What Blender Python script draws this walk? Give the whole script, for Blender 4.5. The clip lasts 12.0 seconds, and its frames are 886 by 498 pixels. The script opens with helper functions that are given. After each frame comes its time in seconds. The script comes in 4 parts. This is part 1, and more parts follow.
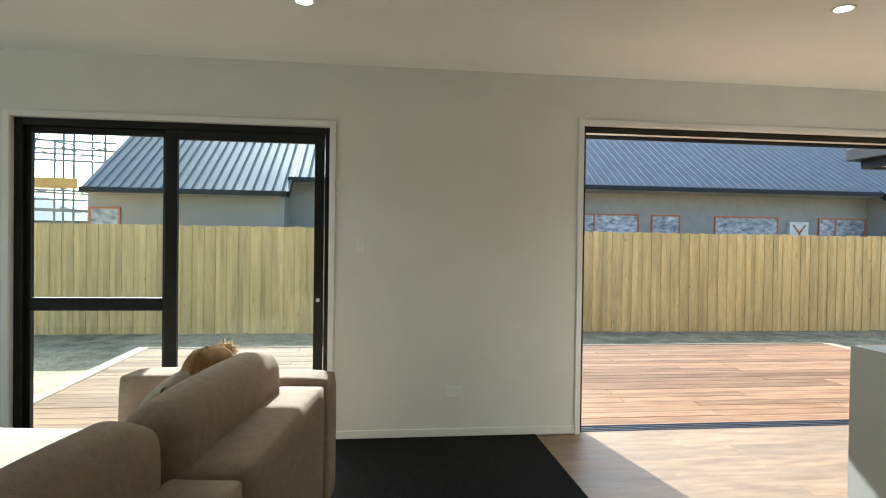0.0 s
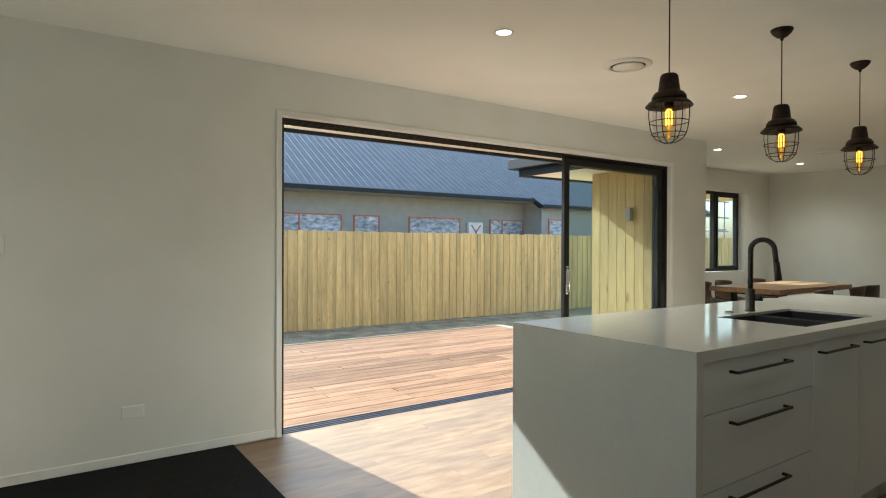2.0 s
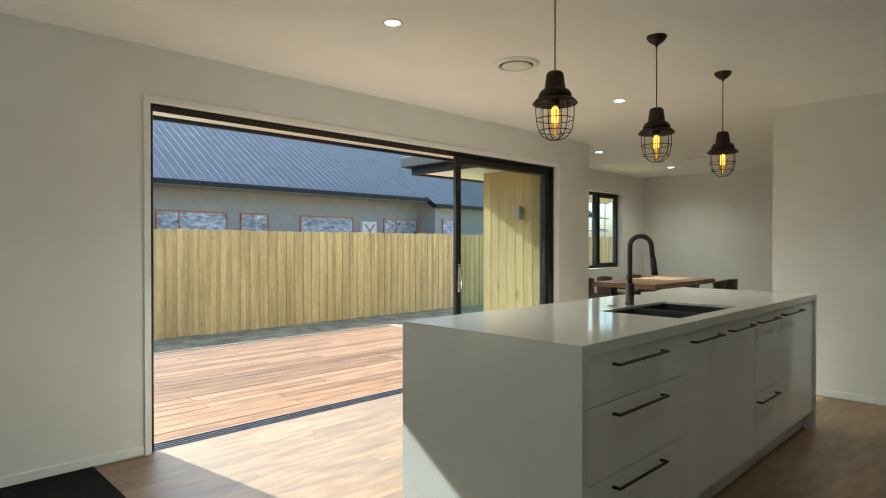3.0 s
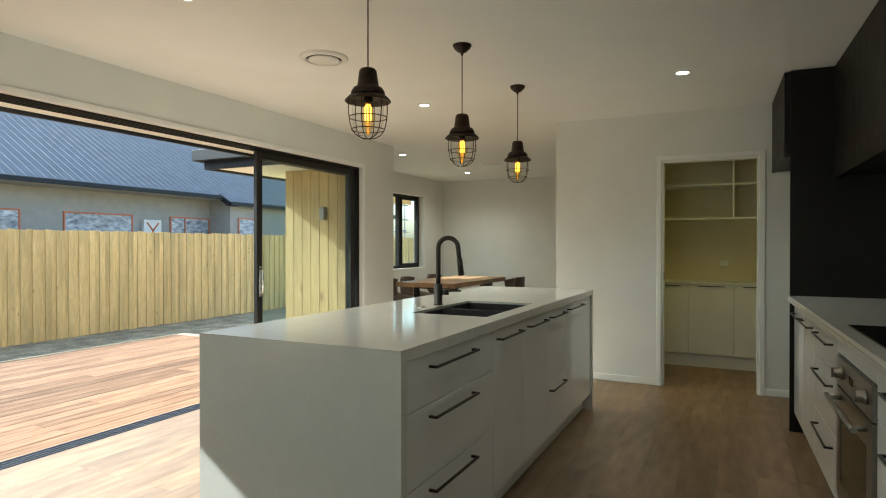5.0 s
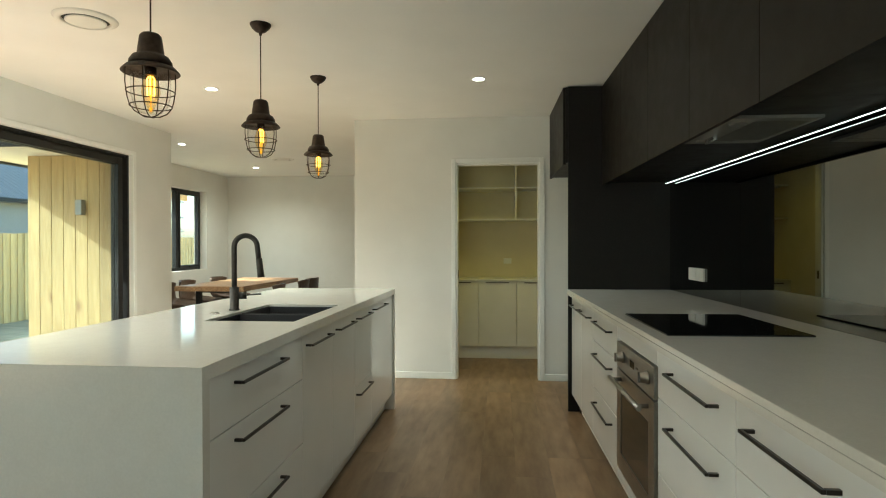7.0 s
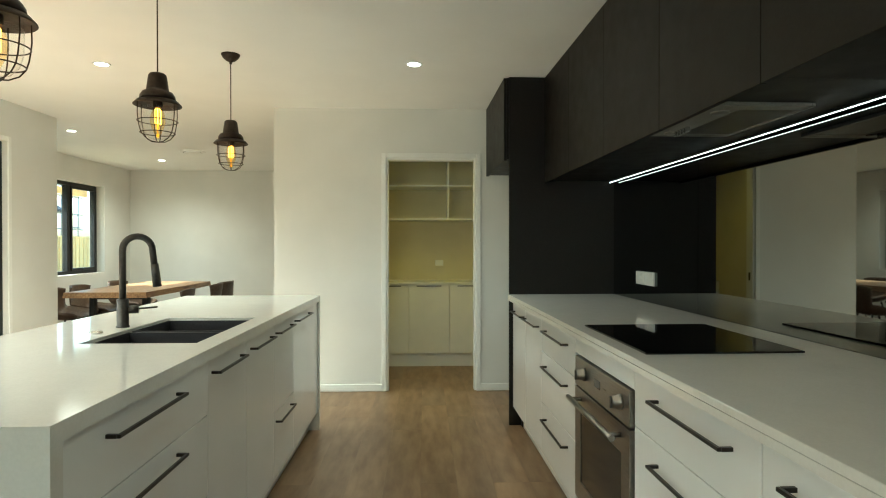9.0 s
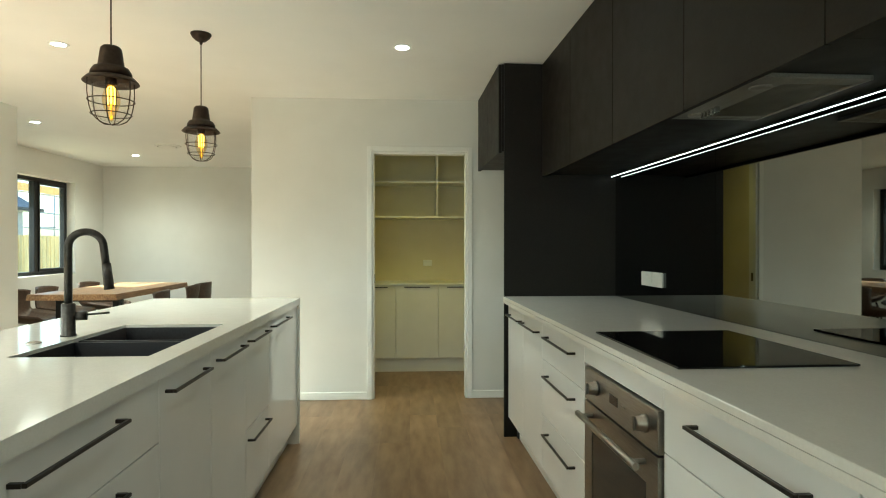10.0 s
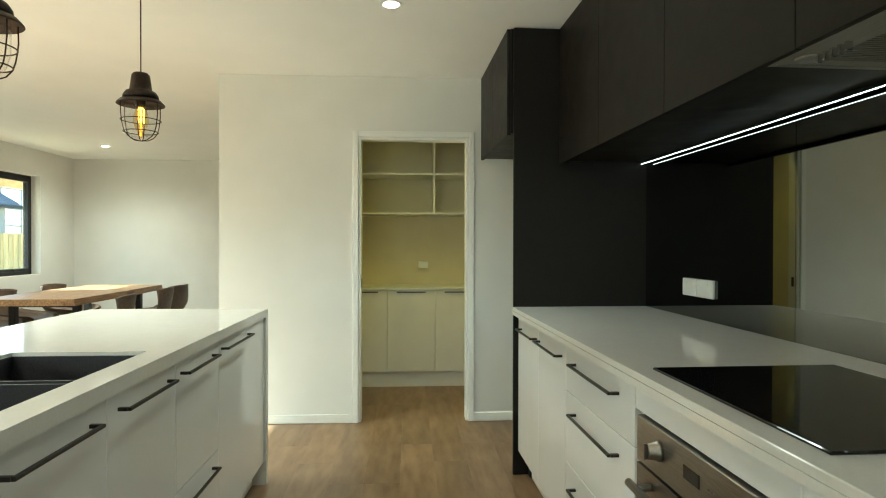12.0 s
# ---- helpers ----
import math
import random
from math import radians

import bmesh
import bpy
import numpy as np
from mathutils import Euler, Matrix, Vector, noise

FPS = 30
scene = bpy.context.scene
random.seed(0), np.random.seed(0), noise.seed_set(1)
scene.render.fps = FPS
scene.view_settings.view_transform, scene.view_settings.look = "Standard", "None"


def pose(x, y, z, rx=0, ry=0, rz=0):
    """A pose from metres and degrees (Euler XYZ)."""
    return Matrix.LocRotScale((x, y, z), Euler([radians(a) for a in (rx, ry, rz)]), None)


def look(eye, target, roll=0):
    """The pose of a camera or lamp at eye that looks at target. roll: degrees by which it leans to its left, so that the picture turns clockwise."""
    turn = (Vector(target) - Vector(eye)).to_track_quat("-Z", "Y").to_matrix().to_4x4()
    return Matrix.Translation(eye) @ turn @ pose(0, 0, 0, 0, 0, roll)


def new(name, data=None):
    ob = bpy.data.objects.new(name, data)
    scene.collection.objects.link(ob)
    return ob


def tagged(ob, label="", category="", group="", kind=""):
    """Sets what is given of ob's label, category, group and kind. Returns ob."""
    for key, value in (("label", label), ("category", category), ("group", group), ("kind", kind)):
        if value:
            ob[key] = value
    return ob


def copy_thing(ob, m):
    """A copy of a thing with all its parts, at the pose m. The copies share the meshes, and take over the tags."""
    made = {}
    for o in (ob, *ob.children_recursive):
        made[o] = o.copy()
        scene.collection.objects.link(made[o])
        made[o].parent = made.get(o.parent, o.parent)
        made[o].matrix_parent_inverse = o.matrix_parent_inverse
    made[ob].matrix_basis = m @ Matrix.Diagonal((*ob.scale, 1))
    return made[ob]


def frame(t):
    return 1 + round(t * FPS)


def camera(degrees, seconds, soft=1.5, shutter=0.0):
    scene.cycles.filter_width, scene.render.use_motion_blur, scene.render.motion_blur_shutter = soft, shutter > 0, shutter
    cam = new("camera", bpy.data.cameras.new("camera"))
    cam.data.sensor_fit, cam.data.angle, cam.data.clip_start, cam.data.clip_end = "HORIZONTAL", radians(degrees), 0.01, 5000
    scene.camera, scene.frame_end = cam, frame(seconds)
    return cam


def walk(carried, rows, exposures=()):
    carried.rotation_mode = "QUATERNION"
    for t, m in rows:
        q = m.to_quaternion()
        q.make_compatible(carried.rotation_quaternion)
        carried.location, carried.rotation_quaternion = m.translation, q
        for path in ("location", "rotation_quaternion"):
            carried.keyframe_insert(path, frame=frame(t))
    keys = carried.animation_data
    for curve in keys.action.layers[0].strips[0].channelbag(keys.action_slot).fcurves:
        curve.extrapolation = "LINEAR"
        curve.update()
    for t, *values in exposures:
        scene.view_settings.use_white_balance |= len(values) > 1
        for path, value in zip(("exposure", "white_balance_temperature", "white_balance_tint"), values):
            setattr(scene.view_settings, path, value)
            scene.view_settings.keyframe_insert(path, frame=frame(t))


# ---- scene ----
cam = camera(73.7, 12.0, soft=1.1)
PATH = [
    (0, (-0.061, 0.085, 1.287), (0.178, 2.071, 1.261), 0.8),
    (0.5, (-0.066, 0.091, 1.263), (0.449, 2.023, 1.246), 0.6),
    (1, (-0.073, 0.102, 1.266), (0.708, 1.944, 1.246), 0.6),
    (1.5, (-0.034, 0.138, 1.257), (0.934, 1.888, 1.241), 0.5),
    (2, (0.024, 0.172, 1.252), (1.162, 1.817, 1.237), 0.2),
    (2.5, (0.073, 0.202, 1.24), (1.353, 1.739, 1.227), 0.2),
    (3, (0.11, 0.231, 1.237), (1.52, 1.65, 1.222), -0.0),
    (5, (0.162, 0.333, 1.242), (1.959, 1.211, 1.229), 0.0),
    (5.5, (0.137, 0.36, 1.242), (2.01, 1.061, 1.228), -0.0),
    (6, (0.158, 0.404, 1.23), (2.094, 0.908, 1.219), -0.1),
    (6.5, (0.213, 0.439, 1.222), (2.183, 0.784, 1.212), -0.0),
    (7, (0.275, 0.477, 1.233), (2.266, 0.673, 1.22), -0.1),
    (7.5, (0.347, 0.499, 1.24), (2.346, 0.583, 1.226), -0.2),
    (9.5, (0.793, 0.588, 1.247), (2.791, 0.499, 1.234), -0.0),
    (10, (0.944, 0.592, 1.233), (2.941, 0.479, 1.221), 0.0),
    (10.5, (1.09, 0.573, 1.229), (3.086, 0.449, 1.217), 0.1),
    (11, (1.246, 0.551, 1.229), (3.242, 0.423, 1.217), 0.1),
    (11.5, (1.387, 0.555, 1.235), (3.383, 0.427, 1.219), 0.1),
    (12, (1.569, 0.555, 1.239), (3.566, 0.434, 1.224), 0.1),
]
walk(cam, [(t, look(eye, target, roll)) for t, eye, target, roll in PATH], [(0, 1.6, 5650, -3), (3, 1.67, 5650, -4), (5.5, 1.95, 5700, -5), (6.5, 2.3, 5700, -6), (7.5, 2.6, 5650, -9), (9.5, 2.8, 5600, -11), (12, 2.95, 5550, -12)])

# ---- world, sun, exposure ----
SUN = Vector((-0.16, 1.0, 0.655)).normalized()
world = bpy.data.worlds.new("sky")
scene.world = world
world.use_nodes = True
wn = world.node_tree.nodes
sky = wn.new("ShaderNodeTexSky")
sky.sky_type = "NISHITA"
sky.sun_disc = False
sky.sun_elevation = math.asin(SUN.z)
sky.sun_rotation = math.atan2(SUN.x, SUN.y)
sky.air_density, sky.dust_density, sky.ozone_density = 1.0, 3.0, 1.0
wn["Background"].inputs[1].default_value = 0.15
world.node_tree.links.new(sky.outputs[0], wn["Background"].inputs[0])
sun = new("sun", bpy.data.lights.new("sun", "SUN"))
sun.data.energy, sun.data.angle, sun.data.color = 4.6, radians(0.6), (1.0, 0.96, 0.90)
sun.matrix_world = look(SUN * 40, (0, 0, 0))

# added fill lamp in an unseen west opening, brightens the island end and bench
west = new("west_window_light", bpy.data.lights.new("west_window_light", "AREA"))
west.data.shape, west.data.size, west.data.size_y, west.data.energy, west.data.color = "RECTANGLE", 1.9, 2.4, 8.0, (1.0, 0.97, 0.92)
west.matrix_world = look((-5.04, 1.8, 1.05), (0.0, 1.8, 1.05), 90)

# ---- materials ----


def mat(name, dark, light, rough=0.5, scale=8.0, stretch=(1, 1, 1), bump=0.0, bump_scale=60.0, metal=0.0, rnd=0.0, broad=0.12, spec=0.5, coat=0.0, knots=0.0):
    """Two colours mixed by a fine and a broad noise in world space, with relief; rnd varies brightness from piece to piece."""
    m = bpy.data.materials.new(name)
    m.use_nodes = True
    n, l = m.node_tree.nodes, m.node_tree.links
    b = n["Principled BSDF"]
    geo = n.new("ShaderNodeNewGeometry")
    mp = n.new("ShaderNodeMapping")
    mp.inputs["Scale"].default_value = stretch
    l.new(geo.outputs["Position"], mp.inputs["Vector"])
    vec = mp.outputs["Vector"]
    info = n.new("ShaderNodeObjectInfo")
    if rnd:
        add = n.new("ShaderNodeVectorMath")
        add.operation = "MULTIPLY_ADD"
        comb = n.new("ShaderNodeCombineXYZ")
        for k in range(3):
            l.new(info.outputs["Random"], comb.inputs[k])
        add.inputs[1].default_value = (37, 53, 71)
        l.new(comb.outputs[0], add.inputs[0])
        l.new(vec, add.inputs[2])
        vec = add.outputs[0]
    fine = n.new("ShaderNodeTexNoise")
    fine.inputs["Scale"].default_value, fine.inputs["Detail"].default_value = scale, 6
    l.new(vec, fine.inputs["Vector"])
    big = n.new("ShaderNodeTexNoise")
    big.inputs["Scale"].default_value, big.inputs["Detail"].default_value = scale * 0.13, 3
    l.new(vec, big.inputs["Vector"])
    ramp = n.new("ShaderNodeValToRGB")
    ramp.color_ramp.elements[0].position, ramp.color_ramp.elements[1].position = 0.3, 0.7
    ramp.color_ramp.elements[0].color, ramp.color_ramp.elements[1].color = (*dark, 1), (*light, 1)
    l.new(fine.outputs["Fac"], ramp.inputs["Fac"])
    colour = ramp.outputs["Color"]
    if knots:
        vor = n.new("ShaderNodeTexVoronoi")
        vor.inputs["Scale"].default_value = knots
        squash = n.new("ShaderNodeMapping")
        squash.inputs["Scale"].default_value = tuple(1.0 / k if k > 2 else 0.55 / k for k in stretch)
        l.new(vec, squash.inputs["Vector"])
        l.new(squash.outputs["Vector"], vor.inputs["Vector"])
        spot = n.new("ShaderNodeMapRange")
        spot.inputs["From Min"].default_value, spot.inputs["From Max"].default_value = 0.02, 0.10
        spot.inputs["To Min"].default_value, spot.inputs["To Max"].default_value = 0.85, 0.0
        l.new(vor.outputs["Distance"], spot.inputs["Value"])
        blend = n.new("ShaderNodeMix")
        blend.data_type = "RGBA"
        l.new(spot.outputs["Result"], blend.inputs["Factor"])
        l.new(colour, blend.inputs["A"])
        blend.inputs["B"].default_value = (*[c * k for c, k in zip(dark, (0.55, 0.42, 0.4))], 1)
        colour = blend.outputs["Result"]
    hsv = n.new("ShaderNodeHueSaturation")
    l.new(colour, hsv.inputs["Color"])
    rng = n.new("ShaderNodeMapRange")
    rng.inputs["From Min"].default_value, rng.inputs["From Max"].default_value = 0.3, 0.7
    rng.inputs["To Min"].default_value, rng.inputs["To Max"].default_value = 1 - broad, 1 + broad
    l.new(big.outputs["Fac"], rng.inputs["Value"])
    val = rng.outputs["Result"]
    if rnd:
        r2 = n.new("ShaderNodeMapRange")
        r2.inputs["To Min"].default_value, r2.inputs["To Max"].default_value = 1 - rnd, 1 + rnd
        l.new(info.outputs["Random"], r2.inputs["Value"])
        mul = n.new("ShaderNodeMath")
        mul.operation = "MULTIPLY"
        l.new(val, mul.inputs[0])
        l.new(r2.outputs["Result"], mul.inputs[1])
        val = mul.outputs[0]
    l.new(val, hsv.inputs["Value"])
    l.new(hsv.outputs["Color"], b.inputs["Base Color"])
    rr = n.new("ShaderNodeMapRange")
    rr.inputs["To Min"].default_value, rr.inputs["To Max"].default_value = max(0.02, rough * 0.8), min(1, rough * 1.2)
    l.new(big.outputs["Fac"], rr.inputs["Value"])
    l.new(rr.outputs["Result"], b.inputs["Roughness"])
    b.inputs["Metallic"].default_value = metal
    b.inputs["Specular IOR Level"].default_value = spec
    b.inputs["Coat Weight"].default_value = coat
    b.inputs["Coat Roughness"].default_value = 0.04
    if bump:
        nz = n.new("ShaderNodeTexNoise")
        nz.inputs["Scale"].default_value, nz.inputs["Detail"].default_value = bump_scale, 4
        l.new(vec, nz.inputs["Vector"])
        bp = n.new("ShaderNodeBump")
        bp.inputs["Strength"].default_value, bp.inputs["Distance"].default_value = bump, 0.01
        l.new(nz.outputs["Fac"], bp.inputs["Height"])
        l.new(bp.outputs["Normal"], b.inputs["Normal"])
    return m


def glow(name, colour, strength):
    m = bpy.data.materials.new(name)
    m.use_nodes = True
    b = m.node_tree.nodes["Principled BSDF"]
    b.inputs["Base Color"].default_value = (*colour, 1)
    b.inputs["Emission Color"].default_value = (*colour, 1)
    b.inputs["Emission Strength"].default_value = strength
    return m


def glass(name, tint, rough=0.0):
    """A clear pane: mostly straight through, a share mirrored that grows towards grazing view."""
    m = bpy.data.materials.new(name)
    m.use_nodes = True
    n, l = m.node_tree.nodes, m.node_tree.links
    n.remove(n["Principled BSDF"])
    tr, gl, mix, lw = n.new("ShaderNodeBsdfTransparent"), n.new("ShaderNodeBsdfGlossy"), n.new("ShaderNodeMixShader"), n.new("ShaderNodeLayerWeight")
    tr.inputs["Color"].default_value = (*tint, 1)
    gl.inputs["Roughness"].default_value = rough
    lw.inputs["Blend"].default_value = 0.5
    pw, ma = n.new("ShaderNodeMath"), n.new("ShaderNodeMath")
    pw.operation, ma.operation = "POWER", "MULTIPLY_ADD"
    pw.inputs[1].default_value = 5.0
    ma.inputs[1].default_value, ma.inputs[2].default_value = 0.75, 0.035
    l.new(lw.outputs["Facing"], pw.inputs[0])
    l.new(pw.outputs[0], ma.inputs[0])
    l.new(ma.outputs[0], mix.inputs[0])
    l.new(tr.outputs[0], mix.inputs[1])
    l.new(gl.outputs[0], mix.inputs[2])
    l.new(mix.outputs[0], n["Material Output"].inputs["Surface"])
    return m


WALL = mat("wall_paint", (0.71, 0.705, 0.66), (0.75, 0.745, 0.70), 0.75, 3, bump=0.06, bump_scale=220, broad=0.02)
CEIL = mat("ceiling_paint", (0.85, 0.855, 0.825), (0.88, 0.885, 0.855), 0.85, 3, bump=0.05, bump_scale=180, broad=0.02)
TRIM = mat("trim_paint", (0.78, 0.78, 0.74), (0.83, 0.83, 0.79), 0.35, 5, broad=0.03)
BLACKALU = mat("black_aluminium", (0.007, 0.0065, 0.006), (0.013, 0.012, 0.011), 0.42, 30, broad=0.1, bump=0.03, bump_scale=400, spec=0.35)
GLASS = glass("window_glass", (0.928, 0.962, 0.945))
CARPET = mat("charcoal_carpet", (0.008, 0.008, 0.008), (0.030, 0.029, 0.028), 0.95, 160, bump=1.0, bump_scale=420, broad=0.25, spec=0.1)
PLANK = mat("oak_plank", (0.158, 0.088, 0.040), (0.280, 0.180, 0.095), 0.40, 5.0, stretch=(0.8, 3.4, 3.4), bump=0.06, bump_scale=14, rnd=0.09, broad=0.24, spec=0.75)
STONE = mat("white_stone", (0.73, 0.71, 0.66), (0.77, 0.75, 0.70), 0.085, 140, broad=0.015, spec=0.5)
GLOSSWHITE = mat("gloss_white_board", (0.83, 0.83, 0.81), (0.86, 0.86, 0.84), 0.05, 4, broad=0.02, spec=0.5)
SATINWHITE = mat("satin_white_board", (0.72, 0.71, 0.66), (0.77, 0.76, 0.71), 0.4, 4, broad=0.02)
BLACKBOARD = mat("matt_black_board", (0.0105, 0.0088, 0.0066), (0.0145, 0.0122, 0.0094), 0.46, 90, broad=0.08, bump=0.04, bump_scale=500, spec=0.18)
HANDLE = mat("black_brass_handle", (0.030, 0.025, 0.020), (0.050, 0.042, 0.034), 0.35, 50, metal=0.7, broad=0.1)
SMOKED = mat("smoked_mirror", (0.19, 0.195, 0.18), (0.20, 0.205, 0.19), 0.012, 2, metal=1.0, broad=0.01)
STEEL = mat("brushed_steel", (0.25, 0.23, 0.20), (0.35, 0.325, 0.285), 0.33, 14, stretch=(1, 30, 30), metal=1.0, broad=0.06, bump=0.05, bump_scale=80)
HOODSTEEL = mat("dark_satin_steel", (0.24, 0.225, 0.20), (0.33, 0.31, 0.275), 0.42, 14, stretch=(1, 20, 20), metal=0.6, broad=0.06)
DARKGLASS = mat("dark_glass", (0.006, 0.006, 0.006), (0.010, 0.010, 0.010), 0.05, 5, broad=0.05)
HOBGLASS = mat("hob_glass", (0.004, 0.004, 0.004), (0.006, 0.006, 0.006), 0.035, 5, broad=0.05)
GRANITE = mat("black_granite", (0.012, 0.011, 0.013), (0.035, 0.032, 0.036), 0.55, 260, broad=0.05)
GUNMETAL = mat("gunmetal", (0.045, 0.040, 0.035), (0.075, 0.068, 0.060), 0.42, 60, metal=0.6, broad=0.1)
CHROME = mat("chrome", (0.6, 0.6, 0.6), (0.7, 0.7, 0.7), 0.12, 20, metal=1.0, broad=0.03)
WHITEPLASTIC = mat("white_plastic", (0.76, 0.76, 0.73), (0.80, 0.80, 0.77), 0.32, 20, broad=0.02)
BRONZE = mat("bronze_black_metal", (0.022, 0.014, 0.009), (0.055, 0.036, 0.024), 0.5, 40, metal=0.6, broad=0.25, bump=0.1, bump_scale=120)
FABRIC = mat("beige_linen", (0.32, 0.243, 0.187), (0.405, 0.318, 0.250), 0.95, 220, bump=0.4, bump_scale=900, broad=0.10, spec=0.12)
CREAM = mat("cream_linen", (0.42, 0.365, 0.29), (0.52, 0.46, 0.375), 0.95, 90, bump=0.6, bump_scale=500, broad=0.08, spec=0.12)
TAN = mat("tan_velvet", (0.34, 0.20, 0.085), (0.46, 0.29, 0.14), 0.9, 60, bump=0.3, bump_scale=400, broad=0.15, spec=0.15)
STRAW = mat("straw_yarn", (0.62, 0.48, 0.30), (0.78, 0.64, 0.44), 0.95, 60, broad=0.1, spec=0.1)
LEATHER = mat("brown_leather", (0.055, 0.032, 0.020), (0.095, 0.058, 0.036), 0.45, 40, bump=0.15, bump_scale=250, broad=0.15)
SLAB = mat("timber_slab", (0.20, 0.10, 0.045), (0.42, 0.26, 0.13), 0.42, 6, stretch=(0.8, 9, 9), bump=0.1, bump_scale=30, broad=0.22)
DECKWOOD = mat("deck_hardwood", (0.150, 0.080, 0.047), (0.285, 0.170, 0.105), 0.75, 5, stretch=(0.5, 7, 7), bump=0.2, bump_scale=25, rnd=0.32, broad=0.15, spec=0.08)
EDGEWOOD = mat("pale_deck_edge", (0.27, 0.22, 0.16), (0.35, 0.29, 0.22), 0.8, 6, stretch=(8, 0.7, 8), bump=0.2, broad=0.1, spec=0.1)
FENCEWOOD = mat("treated_pine_paling", (0.60, 0.408, 0.168), (0.73, 0.53, 0.245), 0.8, 9, stretch=(5, 5, 0.6), bump=0.2, bump_scale=24, rnd=0.10, broad=0.20, spec=0.2, knots=4.2)
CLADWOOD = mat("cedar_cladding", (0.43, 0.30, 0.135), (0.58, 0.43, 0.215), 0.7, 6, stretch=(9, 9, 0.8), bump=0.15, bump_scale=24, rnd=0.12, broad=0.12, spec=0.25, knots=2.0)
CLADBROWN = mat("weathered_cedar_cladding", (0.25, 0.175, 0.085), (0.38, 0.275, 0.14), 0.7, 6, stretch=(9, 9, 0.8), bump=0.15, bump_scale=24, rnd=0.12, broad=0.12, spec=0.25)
GROUND = mat("dry_grass_ground", (0.25, 0.20, 0.115), (0.52, 0.44, 0.30), 0.95, 26, bump=0.6, bump_scale=60, broad=0.35, spec=0.05)
PLASTER = mat("grey_plaster", (0.305, 0.305, 0.295), (0.345, 0.345, 0.335), 0.85, 5, bump=0.15, bump_scale=90, broad=0.05, spec=0.2)
ROOFSTEEL = mat("blue_grey_roof_steel", (0.105, 0.116, 0.140), (0.135, 0.148, 0.172), 0.62, 3, broad=0.10, spec=0.3)
GUTTER = mat("dark_gutter_steel", (0.008, 0.010, 0.014), (0.014, 0.016, 0.022), 0.5, 5, broad=0.1, spec=0.3)
SILL = mat("blue_grey_sill_aluminium", (0.085, 0.095, 0.125), (0.12, 0.13, 0.165), 0.45, 20, metal=0.3, broad=0.08)
SOFFIT = mat("cream_soffit", (0.78, 0.76, 0.68), (0.82, 0.80, 0.72), 0.75, 5, broad=0.03)
FILMPLASTIC = mat("crumpled_plastic_film", (0.13, 0.15, 0.20), (0.55, 0.59, 0.66), 0.25, 6, stretch=(1, 1, 2.2), bump=0.8, bump_scale=7, broad=0.3)
ORANGETAPE = mat("orange_tape", (0.40, 0.115, 0.045), (0.50, 0.16, 0.07), 0.5, 20, broad=0.1)
PLYWOOD = mat("scaffold_board", (0.55, 0.30, 0.09), (0.70, 0.42, 0.15), 0.8, 8, broad=0.15)
GALV = mat("galvanised_tube", (0.22, 0.23, 0.24), (0.32, 0.33, 0.34), 0.45, 20, metal=0.6, broad=0.15)
# yellow tint in this paint stands in for warm indirect light in the pantry
PANTRYWALL = mat("warm_tinted_pantry_paint", (0.66, 0.60, 0.43), (0.72, 0.66, 0.49), 0.8, 3, bump=0.05, bump_scale=200, broad=0.02)
ORANGE = mat("white_meter_box", (0.66, 0.66, 0.64), (0.74, 0.74, 0.72), 0.5, 6, broad=0.05)
DARKGAP = mat("dark_recess", (0.02, 0.019, 0.017), (0.03, 0.028, 0.025), 0.8, 20)
BULBGLASS = glass("amber_bulb_glass", (1.0, 0.90, 0.66))
LAMPGLASS = glass("clear_lamp_glass", (0.985, 0.985, 0.975))
FILAMENT = glow("bulb_filament", (1.0, 0.42, 0.04), 3.2)
BULBCORE = glow("bulb_core", (1.0, 0.42, 0.02), 0.3)
LEDGLOW = glow("led_diffuser", (1.0, 0.97, 0.92), 1.8)
DOWNGLOW = glow("downlight_diffuser", (1.0, 0.93, 0.80), 6)

# ---- mesh helpers ----


def box(bm, x0, x1, y0, y1, z0, z1, bevel=0.0, seg=1):
    v = [bm.verts.new(p) for p in ((x0, y0, z0), (x1, y0, z0), (x1, y1, z0), (x0, y1, z0), (x0, y0, z1), (x1, y0, z1), (x1, y1, z1), (x0, y1, z1))]
    f = [bm.faces.new([v[i] for i in q]) for q in ((3, 2, 1, 0), (4, 5, 6, 7), (0, 1, 5, 4), (1, 2, 6, 5), (2, 3, 7, 6), (3, 0, 4, 7))]
    if bevel:
        bmesh.ops.bevel(bm, geom=list({e for q in f for e in q.edges}), offset=bevel, segments=seg, affect="EDGES", profile=0.5)
    return bm


def boxes(*rows, bevel=0.0, seg=1):
    bm = bmesh.new()
    for r in rows:
        box(bm, *r, bevel=bevel, seg=seg)
    return bm


